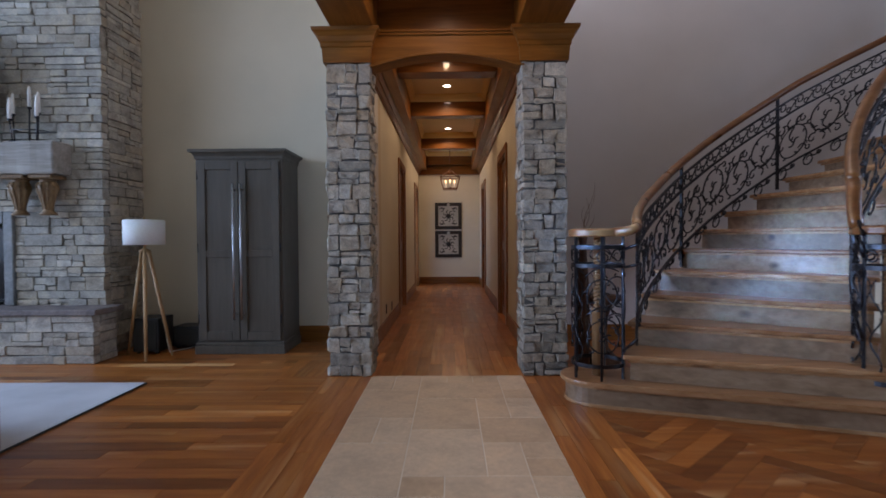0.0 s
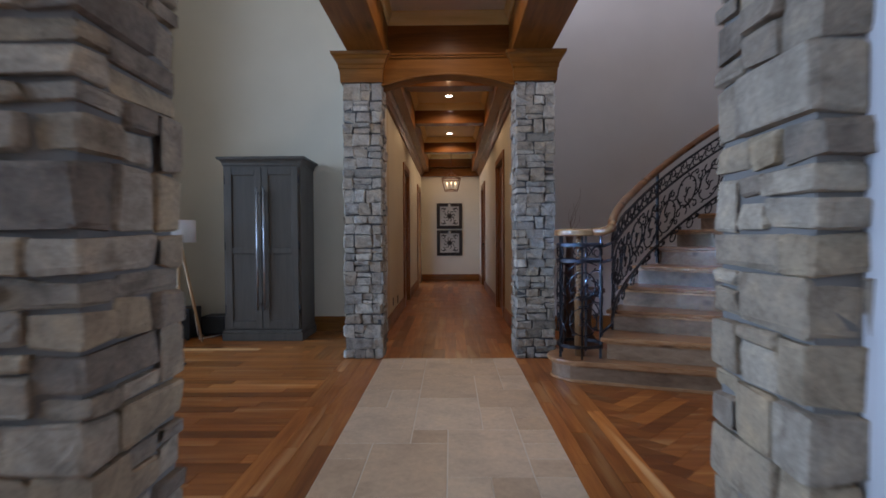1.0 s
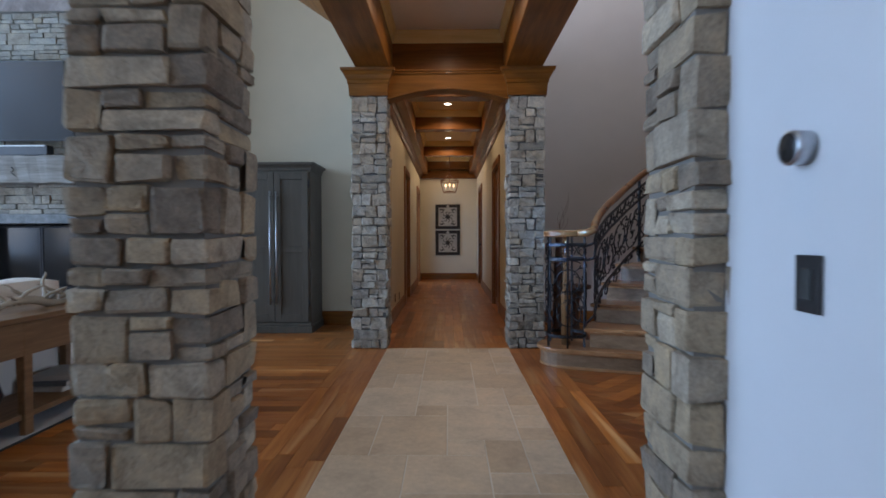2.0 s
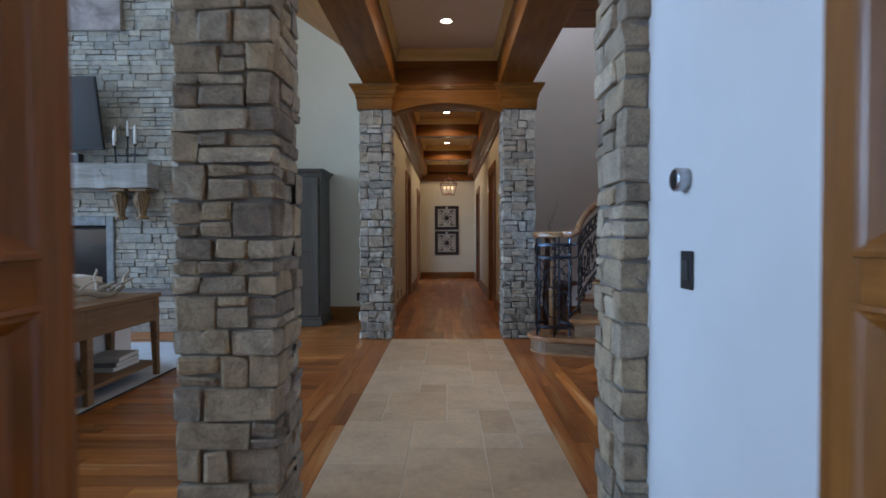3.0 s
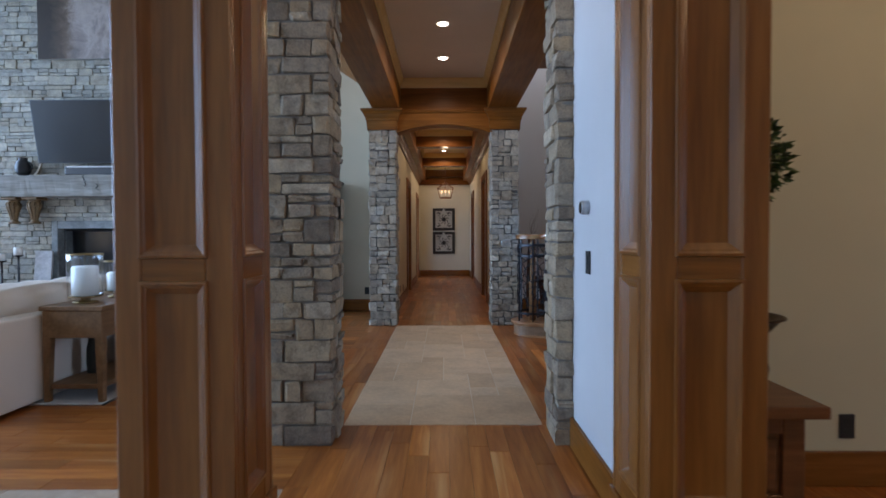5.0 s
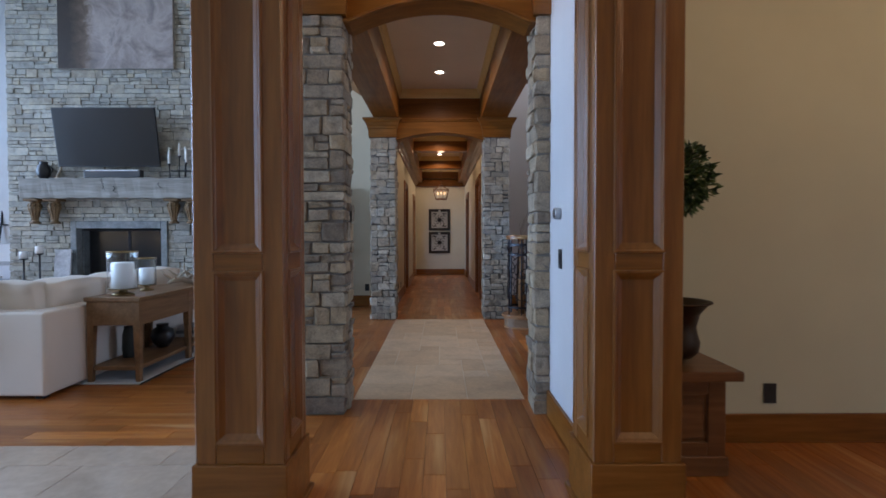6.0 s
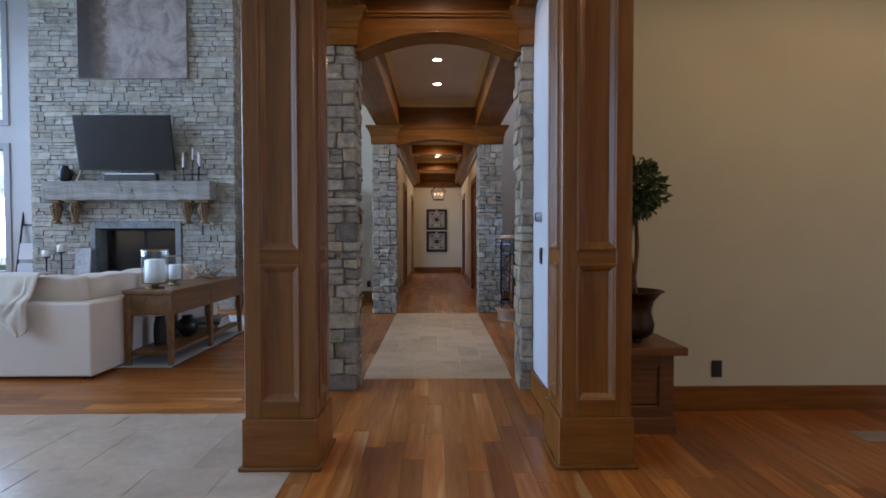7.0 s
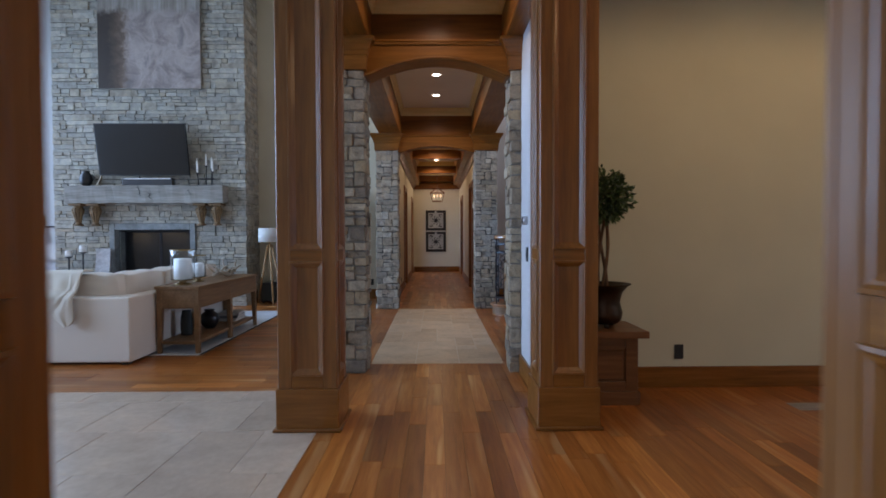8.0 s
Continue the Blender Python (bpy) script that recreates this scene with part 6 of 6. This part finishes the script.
def lantern():
    x, y = 0.135, 9.1
    thing = tagged(empty("hanging_lantern", pose(x, y, 0)), "open bronze hanging lantern with three lit candle bulbs", "lantern")
    z0, z1, z2, r0, r1 = 2.30, 2.56, 2.72, 0.15, 0.22
    low = [(sx * r0, sy * r0, z0) for sx, sy in ((-1, -1), (1, -1), (1, 1), (-1, 1))]
    mid = [(sx * r1, sy * r1, z1) for sx, sy in ((-1, -1), (1, -1), (1, 1), (-1, 1))]
    for k in range(4):
        tube("frame_bar", [low[k], mid[k]], 0.009, bronze, thing)
        tube("frame_bar", [low[k], low[(k + 1) % 4]], 0.009, bronze, thing)
        tube("frame_bar", [mid[k], mid[(k + 1) % 4]], 0.009, bronze, thing)
        tube("roof_bar", [mid[k], (0.02 * (1 if mid[k][0] > 0 else -1), 0.02 * (1 if mid[k][1] > 0 else -1), z2)], 0.008, bronze, thing)
    tube("chain", [(0, 0, z2), (0, 0, 3.385)], 0.008, bronze, thing)
    lathe("canopy", [(0.06, 3.36), (0.055, 3.385)], bronze, thing, 16)
    for a in (0, 180, 270):
        cx, cy = 0.1 * math.cos(radians(a)), 0.1 * math.sin(radians(a))
        arm = tube("arm", [(0, 0, z0 + 0.03), (cx, cy, z0 + 0.02), (cx, cy, z0 + 0.06)], 0.006, bronze, thing)
        lathe("candle_sleeve", [(0.013, z0 + 0.05), (0.013, z0 + 0.14)], white_wax, arm, 10, (cx, cy, 0))
        lathe("bulb", [(0.008, z0 + 0.14), (0.018, z0 + 0.165), (0.012, z0 + 0.19), (0.002, z0 + 0.21)], candle_glow, arm, 10, (cx, cy, 0), "lit candle bulb")
    tube("stem", [(0, 0, z0 + 0.03), (0, 0, z2)], 0.006, bronze, thing)


bronze = metal("bronze", (0.30, 0.14, 0.07), 0.4)
candle_glow = glow("candle_bulb_glow", (1.0, 0.7, 0.36), 2.6)
lantern()
lp = bpy.data.lights.new("lantern_lamp", "POINT")
lp.energy, lp.color, lp.shadow_soft_size = 2, WARM, 0.06
new("lantern_lamp", lp).location = (0.135, 9.1, 2.46)

panel_ground = paint("pale_relief", (0.42, 0.40, 0.35), 0.7, 0.25)
dark_frame = wood("dark_frame_wood", ((0.02, 0.018, 0.016), (0.035, 0.03, 0.026), (0.055, 0.048, 0.04)), "x", 0.5)


def relief_panel(zc):
    """A square framed panel with a rosette in relief."""
    thing = tagged(empty("framed_relief", pose(0.085, HALL_END - 0.003, zc)), "square dark-framed panel with a pale rosette relief", "wall art", "framed reliefs at the hall end")
    s = 0.345
    for nm, r in (("frame_side", (-s, -s + 0.085, -0.04, 0, -s, s)), ("frame_side", (s - 0.085, s, -0.04, 0, -s, s)), ("frame_rail", (-s + 0.085, s - 0.085, -0.04, 0, -s, -s + 0.085)), ("frame_rail", (-s + 0.085, s - 0.085, -0.04, 0, s - 0.085, s))):
        box(nm, *r, dark_frame, thing, 0.006)
    box("ground", -s + 0.08, s - 0.08, -0.012, -0.002, -s + 0.08, s - 0.08, panel_ground, thing)
    lines = []
    for k in range(8):
        a = math.pi * k / 4
        lines.append([((0.05 + 0.10 * t) * math.cos(a + 0.5 * math.sin(3 * t)), (0.05 + 0.10 * t) * math.sin(a + 0.5 * math.sin(3 * t))) for t in (i / 8 for i in range(9))])
    for sx in (-1, 1):
        for sz in (-1, 1):
            lines.append([(sx * (0.17 + 0.05 * math.cos(t)), sz * (0.17 + 0.05 * math.sin(t))) for t in (i * 0.5 for i in range(11))])
            lines.append([(sx * (0.09 + 0.09 * t), sz * (0.21 - 0.03 * math.sin(3 * t))) for t in (i / 6 for i in range(7))])
    rows = Joined()
    for line in lines:
        me = sweep_mesh("bar", [(u, -0.014, w) for u, w in line], ring(0.011, 5))
        rows.add([tuple(q.co) for q in me.vertices], [tuple(p.vertices) for p in me.polygons])
        bpy.data.meshes.remove(me)
    piece("rosette", mesh_of("rosette", rows.verts, rows.faces, True), dark_frame, thing, "dark scrolled rosette")
    lathe("boss", [(0.06, 0), (0.055, 0.02), (0.03, 0.03)], dark_frame, thing, 16).matrix_basis = pose(0, -0.012, 0, 90, 0, 0)
    lathe("finial", [(0.03, -0.02), (0.045, 0.02), (0.012, 0.06), (0.016, 0.08), (0.004, 0.1)], panel_ground, thing, 10).matrix_basis = pose(0, -0.045, s - 0.07)


relief_panel(1.76)
relief_panel(1.03)

# ---- beside the foyer post ----
bench_wood = wood("bench_wood", ((0.09, 0.034, 0.012), (0.17, 0.07, 0.024), (0.25, 0.115, 0.045)), "x", 0.4, coat=0.2)


def bench():
    x0, x1, y0, y1, h = 1.06, 1.555, -3.45, -3.035, 0.545
    thing = tagged(empty("bench", pose(x0, y0, 0)), "dark stained panelled bench with a thick overhanging top", "bench")
    w, d = x1 - x0, y1 - y0
    box("carcass", 0.02, w - 0.02, 0.02, d, 0.06, h - 0.05, bench_wood, thing)
    bm = bmesh.new()
    add_box(bm, 0, w + 0.06, -0.06, d, h - 0.05, h, 0.008, 2)
    part("top", bm, bench_wood, thing, "thick worn wooden top")
    box("plinth", 0, w + 0.012, -0.012, d, 0, 0.1, bench_wood, thing, 0.004)
    for r in ((0, 0.09, 0.0, 0.022, 0.1, h - 0.05), (w - 0.09, w, 0.0, 0.022, 0.1, h - 0.05)):
        box("stile", *r, bench_wood, thing, 0.003)
    for r in ((0.09, w - 0.09, 0.0, 0.022, 0.1, 0.17), (0.09, w - 0.09, 0.0, 0.022, h - 0.13, h - 0.05)):
        box("rail", *r, bench_wood, thing, 0.003)
    box("panel", 0.105, w - 0.105, 0.008, 0.02, 0.185, h - 0.145, bench_wood, thing, 0.006)
    box("end_panel", w - 0.022, w, 0.03, d - 0.01, 0.1, h - 0.05, bench_wood, thing, 0.003)


bench()
leaf_green, nt, b = shader("topiary_leaf", 0.45)
nt.links.new(ramp_of(nt, chance(nt), [(0.0, (0.022, 0.042, 0.013)), (0.5, (0.05, 0.088, 0.024)), (1.0, (0.11, 0.165, 0.045))]), b.inputs["Base Color"])
bark = wood("thin_bark", ((0.07, 0.035, 0.018), (0.14, 0.075, 0.038), (0.21, 0.125, 0.068)), "z", 0.8, bump=0.5)
pot_metal = metal("dark_bronze_pot", (0.07, 0.045, 0.03), 0.45, 0.4)


def topiary():
    thing = tagged(empty("potted_topiary", pose(1.35, -3.27, 0.547)), "round-headed topiary tree with twisted stems in a dark urn", "plant")
    lathe("urn", [(0.11, 0.03), (0.138, 0.06), (0.146, 0.11), (0.134, 0.15), (0.126, 0.19), (0.142, 0.26), (0.185, 0.312), (0.206, 0.32), (0.204, 0.327), (0.18, 0.325), (0.13, 0.28)], pot_metal, thing, 24, label="dark bronze urn with flared rim")
    for a in (30, 150, 270):
        tube("urn_foot", [(0.07 * math.cos(radians(a)), 0.07 * math.sin(radians(a)), 0.04), (0.1 * math.cos(radians(a)), 0.1 * math.sin(radians(a)), 0.0)], 0.018, pot_metal, thing)
    lathe("soil", [(0.125, 0.285), (0.12, 0.29), (0.01, 0.295)], bark, thing, 16)
    for k in range(3):
        pts = [(0.036 * math.cos(2.1 * k + 3 * t), 0.036 * math.sin(2.1 * k + 3 * t), 0.28 + 0.6 * t) for t in (i / 20 for i in range(21))]
        tube("stem", pts, 0.013, bark, thing, 6)
    rest = Joined()
    c = Vector((0, 0, 0.98))
    for i in range(1700):
        d = Vector((rng.gauss(0, 1), rng.gauss(0, 1), rng.gauss(0, 1))).normalized()
        r = 0.198 * (rng.random() ** 0.45) * (1 + 0.22 * noise.noise(d * 2.3))
        p = c + d * r
        side = d.cross(Vector((rng.uniform(-1, 1), rng.uniform(-1, 1), rng.uniform(-1, 1)))).normalized()
        out = (d + 0.9 * Vector((rng.uniform(-1, 1), rng.uniform(-1, 1), rng.uniform(-0.8, 0.4)))).normalized()
        s, w = rng.uniform(0.03, 0.058), rng.uniform(0.010, 0.016)
        nrm = out.cross(side).normalized()
        rest.add([tuple(p), tuple(p + out * s * 0.5 + side * w + nrm * 0.004), tuple(p + out * s), tuple(p + out * s * 0.5 - side * w + nrm * 0.004), tuple(p + out * s * 0.5 - nrm * 0.003)], [(0, 1, 4), (1, 2, 4), (2, 3, 4), (3, 0, 4)])
    rest.put("crown", leaf_green, thing, "dense small glossy green leaves")


topiary()

# ---- beside the stair newel ----
drum_wood = wood("dark_drum_wood", ((0.035, 0.016, 0.009), (0.07, 0.032, 0.018), (0.11, 0.055, 0.032)), "z", 0.45)
drum = tagged(empty("drum_table", pose(1.53, 2.0, 0)), "small dark wooden drum table behind the stair newel", "side table")
lathe("body", [(0.16, 0.0), (0.165, 0.04), (0.12, 0.09), (0.06, 0.16), (0.045, 0.3), (0.055, 0.45), (0.09, 0.55), (0.15, 0.6)], drum_wood, drum, 20)
lathe("top", [(0.18, 0.6), (0.185, 0.615), (0.18, 0.64)], drum_wood, drum, 24)
fv = tagged(empty("floor_vase", pose(1.32, 1.86, 0)), "tall dark floor vase holding bare curly twigs", "vase")
lathe("body", [(0.05, 0), (0.06, 0.05), (0.062, 0.4), (0.05, 0.8), (0.036, 1.02), (0.03, 1.12), (0.042, 1.18), (0.03, 1.18)], drum_wood, fv, 20)
for k in range(5):
    q = rng.uniform(0, 6)
    pts = [(0.03 * math.sin(7 * t + q) + 0.04 * math.sin(q) * t + 0.05 * t, 0.03 * math.cos(6 * t + q) * t, 1.05 + (0.62 - 0.07 * k) * t) for t in (i / 18 for i in range(19))]
    tube("twig", pts, 0.0035, bark, fv, 5, taper=[1 - 0.75 * i / 18 for i in range(19)])

# ---- by the foyer wall ----
slat_colour = paint("slat_paint", (0.36, 0.30, 0.245), 0.5, 0.1)
# pale slatted strip put where the floor has a paler grey band
vent = tagged(empty("floor_slat_strip", pose(2.64, -3.60, 0.0012)), "long pale grey-brown slatted strip flush in the wooden floor", "vent")
for vr in ((0, 0.9, 0, 0.02, 0, 0.006), (0, 0.9, 0.13, 0.15, 0, 0.006)):
    box("rail", *vr, slat_colour, vent, 0.001)
for k in range(46):
    box("slat", 0.005 + 0.0195 * k, 0.017 + 0.0195 * k, 0.02, 0.13, 0, 0.005, slat_colour, vent)

# ---- floor pieces ----
mixed_tiles(RUN_L, RUN_R, RUN_N, RUN_F, 6, tile_stone)
tiles(-9.4, -0.67, -9.5, -3.04, (0.4, 0.6, 0.6), (0.4, 0.6, 0.6), slate_tile, (-4.2, -0.6, -5.6, -3.0), g=0.0013)
# border boards beside the runner, the passage and foyer, the hall, the great room, the stair hall
planks(-0.925, RUN_L, P2[1], P1[0], "y", 0.095, floor_y, 0.5, 1.4)
planks(RUN_R, 1.125, P2[1], P1[0], "y", 0.097, floor_y, 0.5, 1.4)
planks(-0.67, 1.05, -9.5, P2[1], "y", 0.115, floor_y, 0.5, 1.5, NEAR)
planks(HALL_L - 0.9, HALL_R + 0.9, P1[0], HALL_END + 0.1, "y", 0.115, floor_y, 0.6, 1.6)
planks(-9.4, -0.925, -3.04, BACK, "x", 0.115, floor_x, 0.5, 1.7, (-3.4, -0.9, -3.1, 2.4))
planks(-0.925, -0.67, -3.04, P2[1], "x", 0.115, floor_x, 0.3, 0.6)
planks(1.05, 7.4, -9.5, -3.01, "y", 0.115, floor_y, 0.5, 1.5)
herringbone(1.125, 7.4, -2.86, BACK, 0.115, 6, floor_d)
